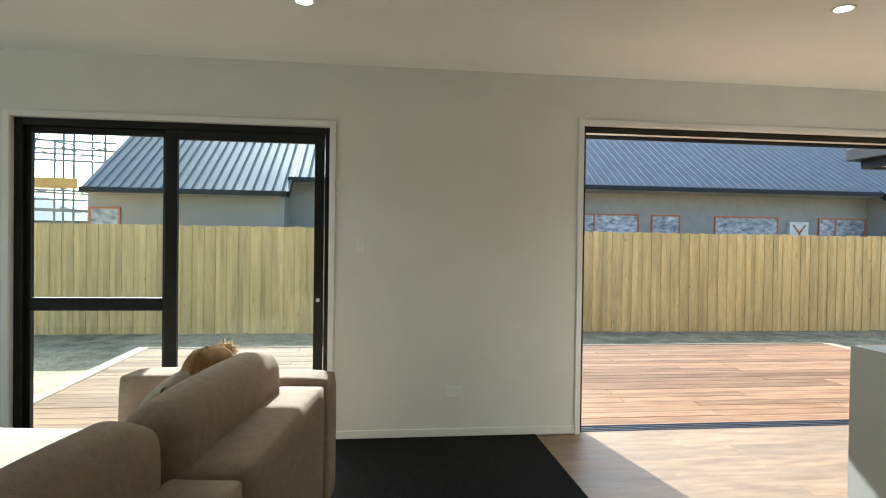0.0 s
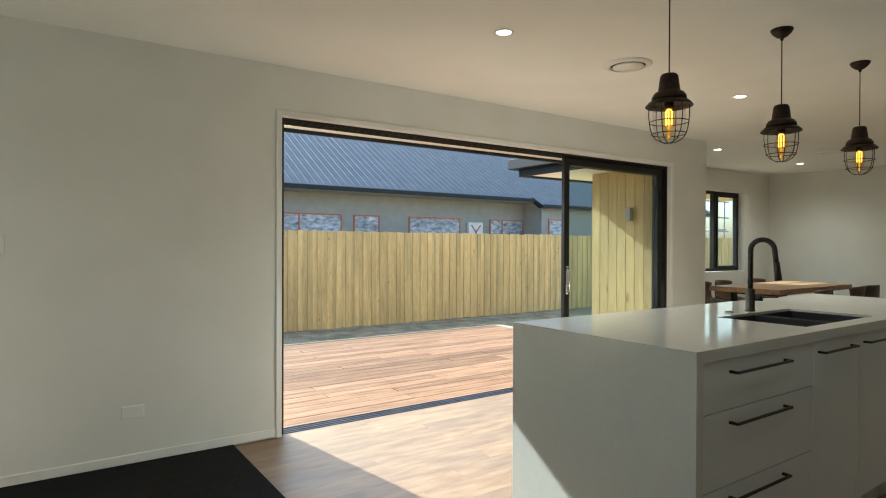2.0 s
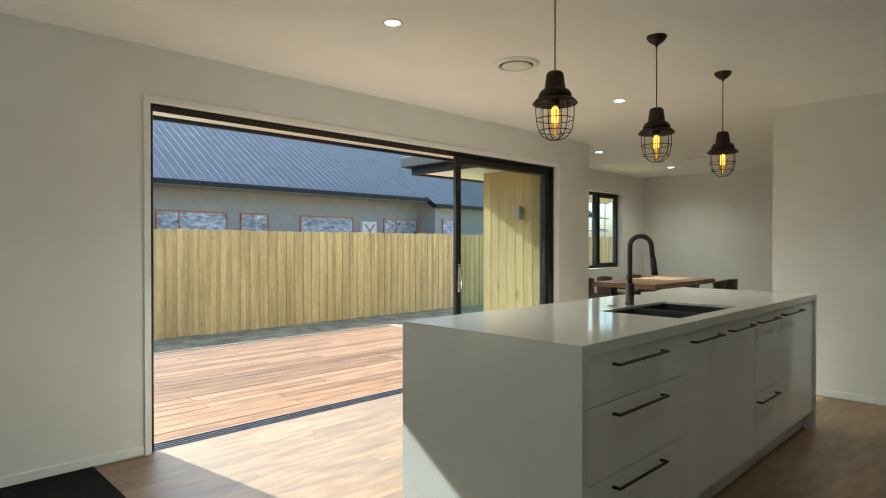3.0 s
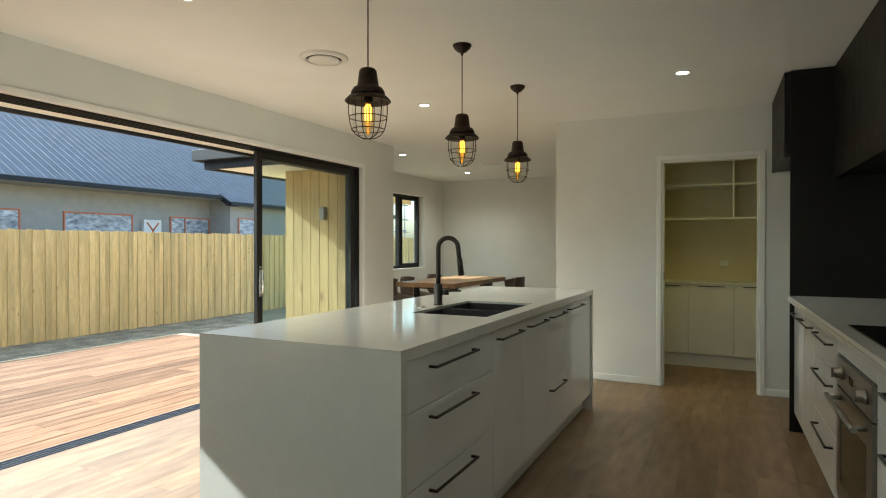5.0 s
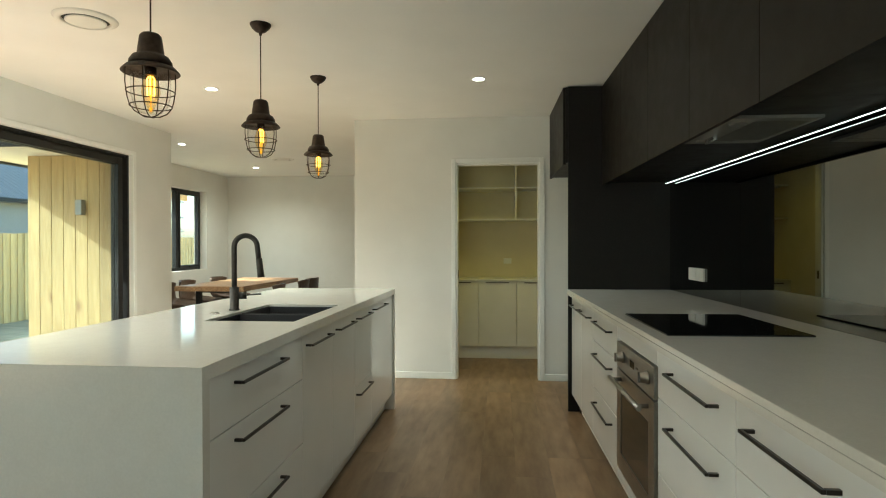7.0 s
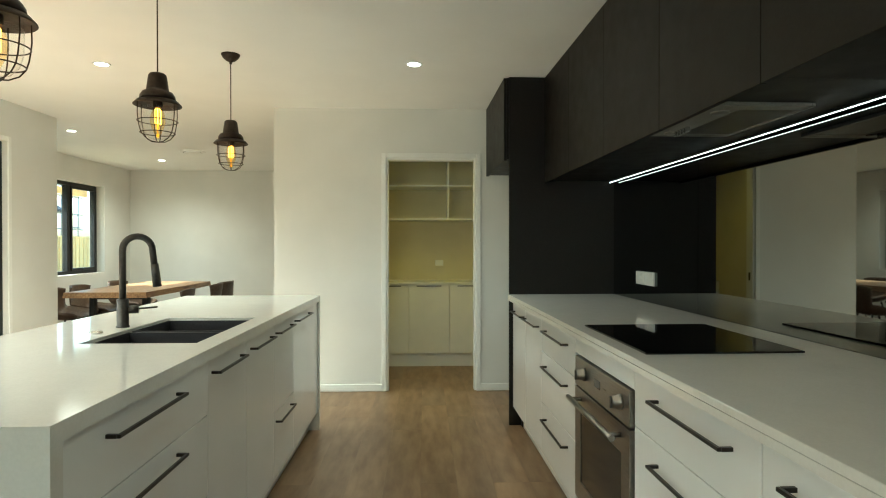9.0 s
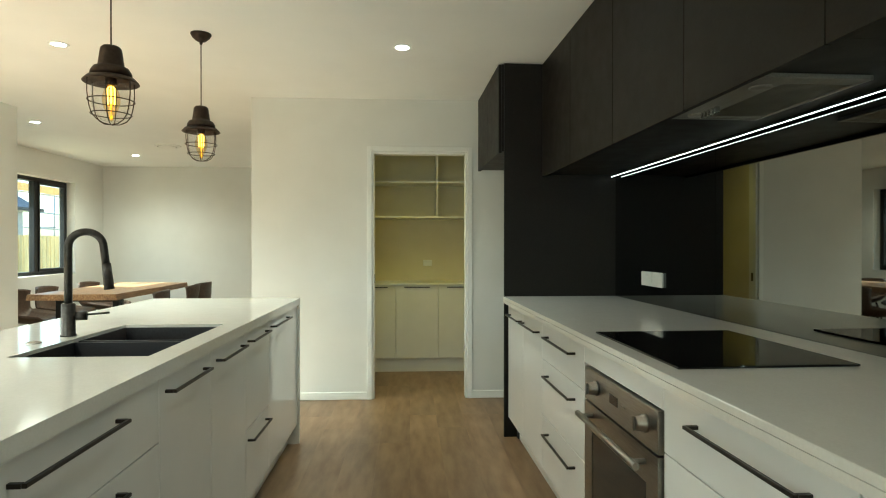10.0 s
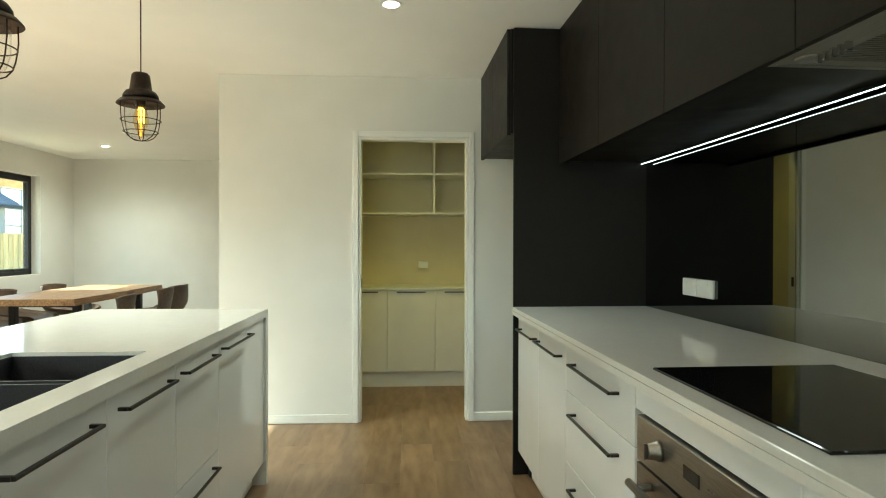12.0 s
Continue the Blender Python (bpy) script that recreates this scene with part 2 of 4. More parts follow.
def tube(bm, points, r, seg=10, closed=False):
    """A round bar along a line of points."""
    pts = [Vector(p) for p in points]
    rings, n = [], len(pts)
    for i, p in enumerate(pts):
        a, b = (pts[i - 1], pts[(i + 1) % n]) if closed else (pts[max(i - 1, 0)], pts[min(i + 1, n - 1)])
        d = (b - a).normalized()
        if i == 0:
            up = Vector((0, 0, 1)) if abs(d.z) < 0.9 else Vector((1, 0, 0))
            s = d.cross(up).normalized()
        else:
            s = (s - d * s.dot(d)).normalized()
        t = d.cross(s)
        rad = r[i] if isinstance(r, (list, tuple)) else r
        rings.append([bm.verts.new(p + (s * math.cos(k * math.tau / seg) + t * math.sin(k * math.tau / seg)) * rad) for k in range(seg)])
    for i in range(n if closed else n - 1):
        a, b = rings[i], rings[(i + 1) % n]
        for k in range(seg):
            q = bm.faces.new((a[k], a[(k + 1) % seg], b[(k + 1) % seg], b[k]))
            q.smooth = True
    if not closed:
        bm.faces.new(rings[0][::-1])
        bm.faces.new(rings[-1])
    return bm


def lathe(bm, profile, seg=28, at=(0, 0, 0), cap=True):
    """Turns (radius, height) pairs round the upright axis."""
    rings = []
    for r, z in profile:
        rings.append([bm.verts.new((at[0] + r * math.cos(k * math.tau / seg), at[1] + r * math.sin(k * math.tau / seg), at[2] + z)) for k in range(seg)])
    for a, b in zip(rings, rings[1:]):
        for k in range(seg):
            q = bm.faces.new((a[k], a[(k + 1) % seg], b[(k + 1) % seg], b[k]))
            q.smooth = True
    if cap:
        bm.faces.new(rings[0][::-1])
        bm.faces.new(rings[-1])
    return bm


def mesh_of(bm, name, material):
    bmesh.ops.recalc_face_normals(bm, faces=bm.faces[:])
    me = bpy.data.meshes.new(name)
    bm.to_mesh(me)
    bm.free()
    me.materials.append(material)
    return me


def place(name, bm, material, label="", category="", group="", kind=""):
    """One mesh that is a thing by itself."""
    return tagged(new(name, mesh_of(bm, name, material)), label, category, group, kind)


def thing(name, at, label, category, group="", kind=""):
    ob = new(name)
    ob.location = at
    ob.empty_display_size = 0.1
    return tagged(ob, label, category, group, kind)


def part(name, bm, material, parent, label=""):
    """One mesh, given in world places, as a part of its thing."""
    at = Vector(parent.location)
    if parent.parent:
        at += parent.parent.location
    bmesh.ops.translate(bm, verts=bm.verts[:], vec=-at)
    ob = new(name, mesh_of(bm, name, material))
    ob.parent = parent
    return tagged(ob, label)


def piece(name, me, parent, at):
    """A repeat on shared mesh data under a parent at the origin."""
    ob = new(name, me)
    ob.parent = parent
    ob.location = at
    return ob

# ---- large structure ----
CEILING = 2.405
NY, NY2 = 3.918, 4.118  # north wall, inner and outer face
SLX0, SLX1, SLH = 1.342, 5.515, 2.08  # wide sliding door
WLX0, WLX1, WLH = -2.22, -0.335, 2.005  # living room slider
DNX = 6.165  # end of the north wall, where the dining bay begins
DWX0, DWX1, DWZ0, DWZ1 = 7.93, 9.25, 0.86, 2.08  # dining window
DNY, DNY2 = 5.13, 5.34
PX = 5.701  # pantry wall
PDY0, PDY1, PDH = 0.126, 0.892, 1.986  # pantry doorway
BACK = -0.757
SOUTH = -1.15  # far side of floor and ceiling behind the kitchen wall
RUN = Matrix.Translation((4.712, -0.02, 0)) @ Euler((0, 0, radians(1.3))).to_matrix().to_4x4() @ Matrix.Translation((-4.712, 0.02, 0))  # the kitchen wall stands slightly off square
EX = 9.98  # dining end wall
GZ = -0.42  # ground outside

place("wall_north", boxes(
    (-5.0, WLX0, NY, NY2, 0, CEILING), (WLX0, WLX1, NY, NY2, WLH, CEILING), (WLX1, SLX0, NY, NY2, 0, CEILING),
    (SLX0, SLX1, NY, NY2, SLH, CEILING), (SLX1, DNX, NY, NY2, 0, CEILING), (5.985, DNX, NY2, DNY, 0, CEILING)), WALL,
    "white painted plasterboard wall with two tall door openings", "wall", kind="structure")
place("wall_dining_north", boxes(
    (5.985, DWX0, DNY, DNY2, GZ, CEILING), (DWX1, EX + 0.2, DNY, DNY2, GZ, CEILING),
    (DWX0, DWX1, DNY, DNY2, GZ, DWZ0), (DWX0, DWX1, DNY, DNY2, DWZ1, CEILING)), WALL,
    "white painted dining room wall around a window", "wall", kind="structure")
place("wall_dining_east", boxes((EX, EX + 0.2, 1.74, DNY, 0, CEILING)), WALL, "plain white painted end wall of the dining room", "wall", kind="structure")
place("wall_dining_south", boxes((PX + 0.1, EX, 1.74, 1.84, 0, CEILING)), WALL, "white painted wall beside the dining room", "wall", kind="structure")
place("wall_pantry_front", boxes(
    (PX, PX + 0.1, BACK, PDY0, 0, CEILING), (PX, PX + 0.1, PDY1, 1.84, 0, CEILING), (PX, PX + 0.1, PDY0, PDY1, PDH, CEILING)), WALL,
    "white painted wall with the pantry doorway", "wall", kind="structure")
wk = place("wall_kitchen", boxes((-5.3, EX + 0.2, BACK - 0.15, BACK, 0, CEILING)), WALL, "white painted wall behind the kitchen bench", "wall", kind="structure")
wk.matrix_basis = RUN
WWY0, WWY1, WWH = 0.5, 3.1, 2.05  # west opening, unseen, added to let in fill light
place("wall_west", boxes((-5.2, -5.0, SOUTH, WWY0, 0, CEILING), (-5.2, -5.0, WWY1, NY2, 0, CEILING), (-5.2, -5.0, WWY0, WWY1, WWH, CEILING)), WALL, "white painted living room wall with an added unseen window opening", "wall", kind="structure")
place("wall_pantry_east", boxes((7.15, 7.25, BACK, 1.74, 0, CEILING)), PANTRYWALL, "pantry back wall, warm light tinted into its paint", "wall", kind="structure")
place("wall_pantry_north", boxes((PX + 0.1, 7.15, 1.135, 1.235, 0, CEILING)), PANTRYWALL, "pantry side wall, warm light tinted into its paint", "wall", kind="structure")
place("wall_pantry_south", boxes((PX + 0.1, 7.15, -0.205, -0.105, 0, CEILING)), PANTRYWALL, "pantry side wall, warm light tinted into its paint", "wall", kind="structure")
place("ceiling", boxes((-5.2, EX + 0.2, SOUTH, NY2, CEILING, CEILING + 0.1), (5.985, EX + 0.2, NY2, DNY2, CEILING, CEILING + 0.1)), CEIL,
      "flat white painted plasterboard ceiling", "ceiling", kind="structure")
place("subfloor", boxes((-5.2, EX + 0.2, SOUTH, NY2 - 0.1, GZ, -0.014), (5.985, EX + 0.2, NY2 - 0.1, DNY2, GZ, -0.014)), DARKGAP,
      "dark floor base under carpet and planks", "floor", kind="structure")
place("carpet", boxes((-5.0, 1.035, SOUTH, NY, -0.012, 0.010)), CARPET, "charcoal wool carpet meeting the timber floor", "carpet", kind="structure")
place("ground", boxes((-90, 110, -90, 150, GZ - 0.3, GZ)), GROUND, "bare dry ground with sparse young grass", "ground", kind="structure")
place("roof_slab", boxes((-5.6, 10.6, SOUTH - 0.4, NY2, CEILING + 0.12, CEILING + 0.3), (5.2, 10.6, NY2, DNY2 + 0.6, CEILING + 0.12, CEILING + 0.3)), GUTTER,
      "dark roof over the rooms", "roof", kind="structure")

# eave: soffit lining, fascia and gutter round the wide sliding door and the dining bay
place("soffit", boxes((-5.6, 5.26, NY2, 4.70, 2.165, 2.18), (5.26, 5.985, NY2, 5.93, 2.165, 2.18), (5.985, 10.6, DNY2, 5.93, 2.165, 2.18)), SOFFIT,
      "cream soffit lining under the eave", "soffit", kind="structure")
place("gutter", boxes((-5.6, 5.24, 4.70, 4.73, 2.135, 2.36), (-5.6, 5.14, 4.73, 4.83, 2.23, 2.36),
                      (5.22, 5.26, 4.73, 5.93, 2.135, 2.36), (5.12, 5.22, 4.83, 6.05, 2.23, 2.36),
                      (5.22, 10.6, 5.93, 5.96, 2.135, 2.36), (5.22, 10.6, 5.96, 6.06, 2.23, 2.36), bevel=0.006), GUTTER,
      "dark steel fascia and gutter along the eave", "gutter", kind="structure")
place("eave_roof", boxes((-5.6, 5.22, NY2, 4.7, 2.36, 2.50), (5.22, 5.985, NY2, 5.95, 2.36, 2.50), (5.985, 10.6, DNY2, 5.95, 2.36, 2.50)), GUTTER, "dark roof edge above the eave", "roof", kind="structure")


def skirting(*rows):
    place("baseboard", boxes(*rows, bevel=0.004), TRIM, "low white painted skirting board", "skirting", kind="structure")


skirting((WLX1 + 0.035, SLX0 - 0.04, NY - 0.012, NY, 0.008, 0.062))
skirting((PX - 0.012, PX, PDY1 + 0.035, 1.84, 0.0, 0.062))
skirting((PX - 0.012, PX, BACK, PDY0 - 0.035, 0.0, 0.062))
skirting((EX - 0.012, EX, 1.84, DNY, 0.0, 0.062))
skirting((SLX1 + 0.09, DNX, NY - 0.012, NY, 0.0, 0.062))


def architrave(name, x0, x1, top, w=0.038):
    place(name, boxes((x0 - w, x0, NY - 0.014, NY, 0, top + w), (x1, x1 + w, NY - 0.014, NY, 0, top + w), (x0, x1, NY - 0.014, NY, top, top + w), bevel=0.003), TRIM,
          "slim white painted architrave round a door opening", "architrave", kind="structure")


architrave("trim_slider", SLX0, SLX1, SLH)
architrave("trim_living_slider", WLX0, WLX1, WLH)
pt = place("trim_pantry", boxes(
    (PX - 0.014, PX, PDY0 - 0.04, PDY0, 0, PDH + 0.04), (PX - 0.014, PX, PDY1, PDY1 + 0.04, 0, PDH + 0.04), (PX - 0.014, PX, PDY0, PDY1, PDH, PDH + 0.04),
    (PX + 0.002, PX + 0.098, PDY0, PDY0 + 0.018, 0, PDH), (PX + 0.002, PX + 0.098, PDY1 - 0.018, PDY1, 0, PDH), (PX + 0.002, PX + 0.098, PDY0 + 0.018, PDY1 - 0.018, PDH - 0.018, PDH), bevel=0.003), TRIM,
    "white painted frame of the open pantry doorway", "door frame", kind="structure")
part("strike_plate", boxes((PX + 0.035, PX + 0.062, PDY1 - 0.0205, PDY1 - 0.018, 0.93, 1.0)), GUNMETAL, pt, "small dark strike plate")

# ---- sliding doors and dining window ----
FY0, FY1 = 3.955, 4.085


def pane(name, x0, x1, y, z0, z1, parent):
    ob = part(name, boxes((x0, x1, y - 0.003, y + 0.003, z0, z1)), GLASS, parent)
    ob.visible_shadow = False
    return ob


d = thing("door_1", (3.4, 4.02, 0), "wide black aluminium sliding door, slid open onto the deck", "sliding door", kind="structure")
part("door_frame", boxes(
    (SLX0, SLX0 + 0.03, FY0, FY1, 0.0, SLH), (SLX1 - 0.03, SLX1, FY0, FY1, 0.0, SLH), (SLX0 + 0.03, SLX1 - 0.03, FY0, FY1, SLH - 0.014, SLH), bevel=0.003), BLACKALU, d)
part("head_track", boxes(*[(SLX0 + 0.03, SLX1 - 0.03, y, y + 0.008, SLH - 0.021, SLH - 0.014) for y in (3.965, 4.0, 4.04, 4.07)]), BLACKALU, d)
part("sill_track", boxes((SLX0 + 0.03, SLX1 - 0.03, FY0, FY1 + 0.03, -0.045, -0.012), *[(SLX0 + 0.03, SLX1 - 0.03, y, y + 0.006, -0.012, -0.004) for y in (3.957, 3.99, 4.025, 4.06, 4.1)]), SILL, d, "blue-grey aluminium sill track")


def leaf(x0, x1, y, parent, name):
    w = 0.068
    lf = part(name, boxes((x0, x0 + w, y - 0.018, y + 0.018, 0.004, 2.045), (x1 - w, x1, y - 0.018, y + 0.018, 0.004, 2.045),
                          (x0 + w, x1 - w, y - 0.018, y + 0.018, 0.004, 0.095), (x0 + w, x1 - w, y - 0.018, y + 0.018, 1.985, 2.045), bevel=0.003), BLACKALU, parent)
    pane("pane", x0 + w, x1 - w, y, 0.095, 1.985, lf)
    return lf


lf1 = leaf(3.99, 5.44, 3.985, d, "door_leaf")
leaf(4.05, 5.47, 4.045, d, "door_leaf")
part("pull_handle", tube(boxes((4.010, 4.040, 3.960, 3.967, 0.80, 1.06), bevel=0.002), [(4.025, 3.955, 0.82), (4.025, 3.935, 0.84), (4.025, 3.935, 1.02), (4.025, 3.955, 1.04)], 0.007), CHROME, lf1, "silver pull handle")
part("lock_barrel", tube(bmesh.new(), [(4.025, 3.967, 0.90), (4.025, 3.945, 0.90)], 0.012), CHROME, lf1, "silver lock barrel")

d = thing("door_2", (-1.39, 4.0, 0), "black aluminium glazed slider in the living room, closed", "sliding door", kind="structure")
part("door_frame", boxes(
    (WLX0, WLX0 + 0.045, FY0, FY1, 0.0, WLH), (WLX1 - 0.03, WLX1, FY0, FY1, 0.0, WLH), (WLX0 + 0.045, WLX1 - 0.03, FY0, FY1, WLH - 0.045, WLH), (WLX0 + 0.045, WLX1 - 0.03, FY0, FY1, 0.0, 0.03), bevel=0.003), BLACKALU, d)
fx = part("fixed_sash", boxes((WLX0 + 0.045, WLX0 + 0.08, 3.99, 4.03, 0.03, WLH - 0.045), (-1.37, -1.31, 3.99, 4.03, 0.03, WLH - 0.045),
                              (WLX0 + 0.08, -1.37, 3.99, 4.03, WLH - 0.085, WLH - 0.045), (WLX0 + 0.08, -1.37, 3.985, 4.035, 0.825, 0.905), (WLX0 + 0.08, -1.37, 3.99, 4.03, 0.03, 0.08), bevel=0.003), BLACKALU, d)
pane("pane", WLX0 + 0.08, -1.37, 4.01, 0.905, WLH - 0.085, fx)
pane("pane", WLX0 + 0.08, -1.37, 4.01, 0.08, 0.825, fx)
sl = part("sliding_sash", boxes((-1.345, -1.27, 3.945, 3.985, 0.03, WLH - 0.045), (-0.43, -0.37, 3.945, 3.985, 0.03, WLH - 0.045),
                                (-1.27, -0.43, 3.945, 3.985, WLH - 0.105, WLH - 0.045), (-1.27, -0.43, 3.945, 3.985, 0.03, 0.11), bevel=0.003), BLACKALU, d)
pane("pane", -1.27, -0.43, 3.965, 0.11, WLH - 0.105, sl)
part("lock_barrel", tube(bmesh.new(), [(-0.40, 3.945, 0.90), (-0.40, 3.922, 0.90)], 0.013), CHROME, sl, "silver lock barrel")

# added window out of view, goes with the west fill lamp
d = thing("window_2", (-5.1, 1.8, 0), "unseen living room window added to brighten the island end", "window", kind="structure")
part("window_frame", boxes((-5.13, -5.06, WWY0, WWY0 + 0.05, 0, WWH), (-5.13, -5.06, WWY1 - 0.05, WWY1, 0, WWH), (-5.13, -5.06, WWY0 + 0.05, WWY1 - 0.05, WWH - 0.05, WWH), (-5.13, -5.06, WWY0 + 0.05, WWY1 - 0.05, 0, 0.05), (-5.13, -5.06, 1.77, 1.83, 0.05, WWH - 0.05), bevel=0.003), BLACKALU, d)
for a, b in ((WWY0 + 0.05, 1.77), (1.83, WWY1 - 0.05)):
    ob = part("pane", boxes((-5.098, -5.092, a, b, 0.05, WWH - 0.05)), GLASS, d)
    ob.visible_shadow = False
d = thing("window_1", (8.6, 5.24, DWZ0), "black aluminium dining room window in a deep white reveal", "window", kind="structure")
WY = 5.24
part("window_frame", boxes((DWX0, DWX0 + 0.045, WY, WY + 0.07, DWZ0, DWZ1), (DWX1 - 0.05, DWX1, WY, WY + 0.07, DWZ0, DWZ1), (DWX0 + 0.045, DWX1 - 0.05, WY, WY + 0.07, DWZ1 - 0.045, DWZ1),
                           (DWX0 + 0.045, DWX1 - 0.05, WY, WY + 0.07, DWZ0, DWZ0 + 0.045), (8.555, 8.625, WY, WY + 0.07, DWZ0 + 0.045, DWZ1 - 0.045), bevel=0.003), BLACKALU, d)
sash = part("opening_sash", boxes((8.625, 8.655, WY - 0.012, WY + 0.03, DWZ0 + 0.045, DWZ1 - 0.045), (DWX1 - 0.08, DWX1 - 0.05, WY - 0.012, WY + 0.03, DWZ0 + 0.045, DWZ1 - 0.045),
                                  (8.655, DWX1 - 0.08, WY - 0.012, WY + 0.03, DWZ1 - 0.08, DWZ1 - 0.045), (8.655, DWX1 - 0.08, WY - 0.012, WY + 0.03, DWZ0 + 0.045, DWZ0 + 0.08), bevel=0.003), BLACKALU, d)
pane("pane", 8.655, DWX1 - 0.08, WY + 0.012, DWZ0 + 0.08, DWZ1 - 0.08, sash)
pane("pane", DWX0 + 0.045, 8.555, WY + 0.03, DWZ0 + 0.045, DWZ1 - 0.045, d)
part("window_latch", boxes((8.88, 8.98, WY - 0.03, WY - 0.012, DWZ0 + 0.05, DWZ0 + 0.075), bevel=0.004), BLACKALU, d)

# ---- kitchen island ----
IX0, IX1, IY0, IY1, IZ = 1.79, 4.69, 1.277, 2.170, 0.905
SKX0, SKX1, SKY0, SKY1 = 2.74, 3.46, 1.365, 1.768
iw = thing("island_worktop", (3.24, 1.72, 0), "white stone island worktop with waterfall ends and sink cut-out", "worktop")
bm = bmesh.new()
gxs, gys = (IX0, SKX0, SKX1, IX1), (IY0, SKY0, SKY1, IY1)
gv = {(i, j, k): bm.verts.new((gxs[i], gys[j], z)) for i in range(4) for j in range(4) for k, z in enumerate((IZ - 0.04, IZ))}
for i in range(3):
    for j in range(3):
        if (i, j) != (1, 1):
            bm.faces.new((gv[i, j, 1], gv[i + 1, j, 1], gv[i + 1, j + 1, 1], gv[i, j + 1, 1]))
            bm.faces.new((gv[i, j, 0], gv[i, j + 1, 0], gv[i + 1, j + 1, 0], gv[i + 1, j, 0]))
rimline = [(i, 0) for i in range(4)] + [(3, j) for j in range(1, 4)] + [(i, 3) for i in (2, 1, 0)] + [(0, j) for j in (2, 1)]
for loop in (rimline, [(1, 1), (1, 2), (2, 2), (2, 1)]):
    for p, q in zip(loop, loop[1:] + loop[:1]):
        bm.faces.new((gv[p[0], p[1], 0], gv[q[0], q[1], 0], gv[q[0], q[1], 1], gv[p[0], p[1], 1]))
part("top_slab", bm, STONE, iw)
part("waterfall_end", boxes((IX0, IX0 + 0.04, IY0, IY1, 0.0, IZ - 0.04)), STONE, iw)
part("waterfall_end", boxes((IX1 - 0.04, IX1, IY0, IY1, 0.0, IZ - 0.04)), STONE, iw)


def handle(bm, x0, x1, y, z, out, flat=0.009):
    """A square bar handle on two posts; out is where it stands clear of the front."""
    s = 1 if out > y else -1
    a, b = sorted((out, out - s * 0.010))
    box(bm, x0, x1, a, b, z - flat / 2, z + flat / 2, bevel=0.0015)
    a, b = sorted((y, out - s * 0.010))
    for px in (x0, x1 - 0.010):
        box(bm, px, px + 0.010, a, b, z - flat / 2, z + flat / 2)
    return bm


IF = 1.289  # island fronts


def island_unit(x0, x1, fronts, label, name="island_cabinet"):
    u = thing(name, ((x0 + x1) / 2, 1.6, 0), label, "cabinet", "island cabinet units")
    part("body", boxes((x0 + 0.001, x1 - 0.001, IF + 0.02, 1.36, 0.12, IZ - 0.042), (x0 + 0.001, x1 - 0.001, 1.36, 2.12, 0.12, 0.60)), SATINWHITE, u)
    part("kickboard", boxes((x0 + 0.001, x1 - 0.001, IF + 0.06, IF + 0.076, 0.0, 0.12)), SATINWHITE, u)
    for name2, z0, z1, hs in fronts:
        f = part(name2, boxes((x0 + 0.0015, x1 - 0.0015, IF, IF + 0.018, z0 + 0.0015, z1 - 0.0015), bevel=0.0015), GLOSSWHITE, u)
        for ha, hb, hz in hs:
            part("handle", handle(bmesh.new(), ha, hb, IF, hz, IF - 0.034), HANDLE, f, "dark square bar handle")
    return u


TOPZ = IZ - 0.043
island_unit(1.832, 2.63, [("drawer_front", 0.683, TOPZ, [(2.005, 2.395, 0.815)]), ("drawer_front", 0.42, 0.683, [(2.005, 2.395, 0.638)]), ("drawer_front", 0.12, 0.42, [(2.005, 2.39, 0.378)])],
            "gloss white three-drawer island unit with dark bar handles")
island_unit(2.63, 3.06, [("door", 0.12, TOPZ, [(2.67, 2.99, 0.816)])], "gloss white island sink cupboard with bar handle")
island_unit(3.06, 3.49, [("door", 0.12, TOPZ, [(3.115, 3.435, 0.818)])], "gloss white island sink cupboard with bar handle")
island_unit(3.49, 3.915, [("drawer_front", 0.44, TOPZ, [(3.53, 3.85, 0.82)]), ("drawer_front", 0.12, 0.44, [(3.53, 3.85, 0.392)])], "gloss white deep drawer unit in the island")
island_unit(3.915, 4.648, [("door", 0.12, TOPZ, [(3.95, 4.34, 0.826)])], "gloss white island end cupboard with bar handle")
place("island_back_panel", boxes((IX0 + 0.042, IX1 - 0.042, 2.128, 2.146, 0.0, IZ - 0.042)), GLOSSWHITE, "gloss white panel closing the back of the island", "panel")

sk = thing("sink", (3.10, 1.566, 0.70), "black granite double bowl sink set in the island", "sink")
for k, (a, b) in enumerate(((SKX0, 3.085), (3.115, SKX1))):
    bm = boxes((a + 0.006, b - 0.006, SKY0 + 0.006, SKY1 - 0.006, 0.70, 0.712), (a, a + 0.008, SKY0, SKY1, 0.70, IZ - 0.012), (b - 0.008, b, SKY0, SKY1, 0.70, IZ - 0.012),
               (a + 0.008, b - 0.008, SKY0, SKY0 + 0.008, 0.70, IZ - 0.012), (a + 0.008, b - 0.008, SKY1 - 0.008, SKY1, 0.70, IZ - 0.012))
    bl = part("bowl", bm, GRANITE, sk)
    part("drain", lathe(bmesh.new(), [(0.001, 0.004), (0.03, 0.004), (0.042, 0.001), (0.045, 0)], 20, ((a + b) / 2, 1.566, 0.712)), CHROME, bl, "round metal drain")
part("divider", boxes((3.085, 3.115, SKY0, SKY1, 0.70, IZ - 0.02), bevel=0.006), GRANITE, sk)

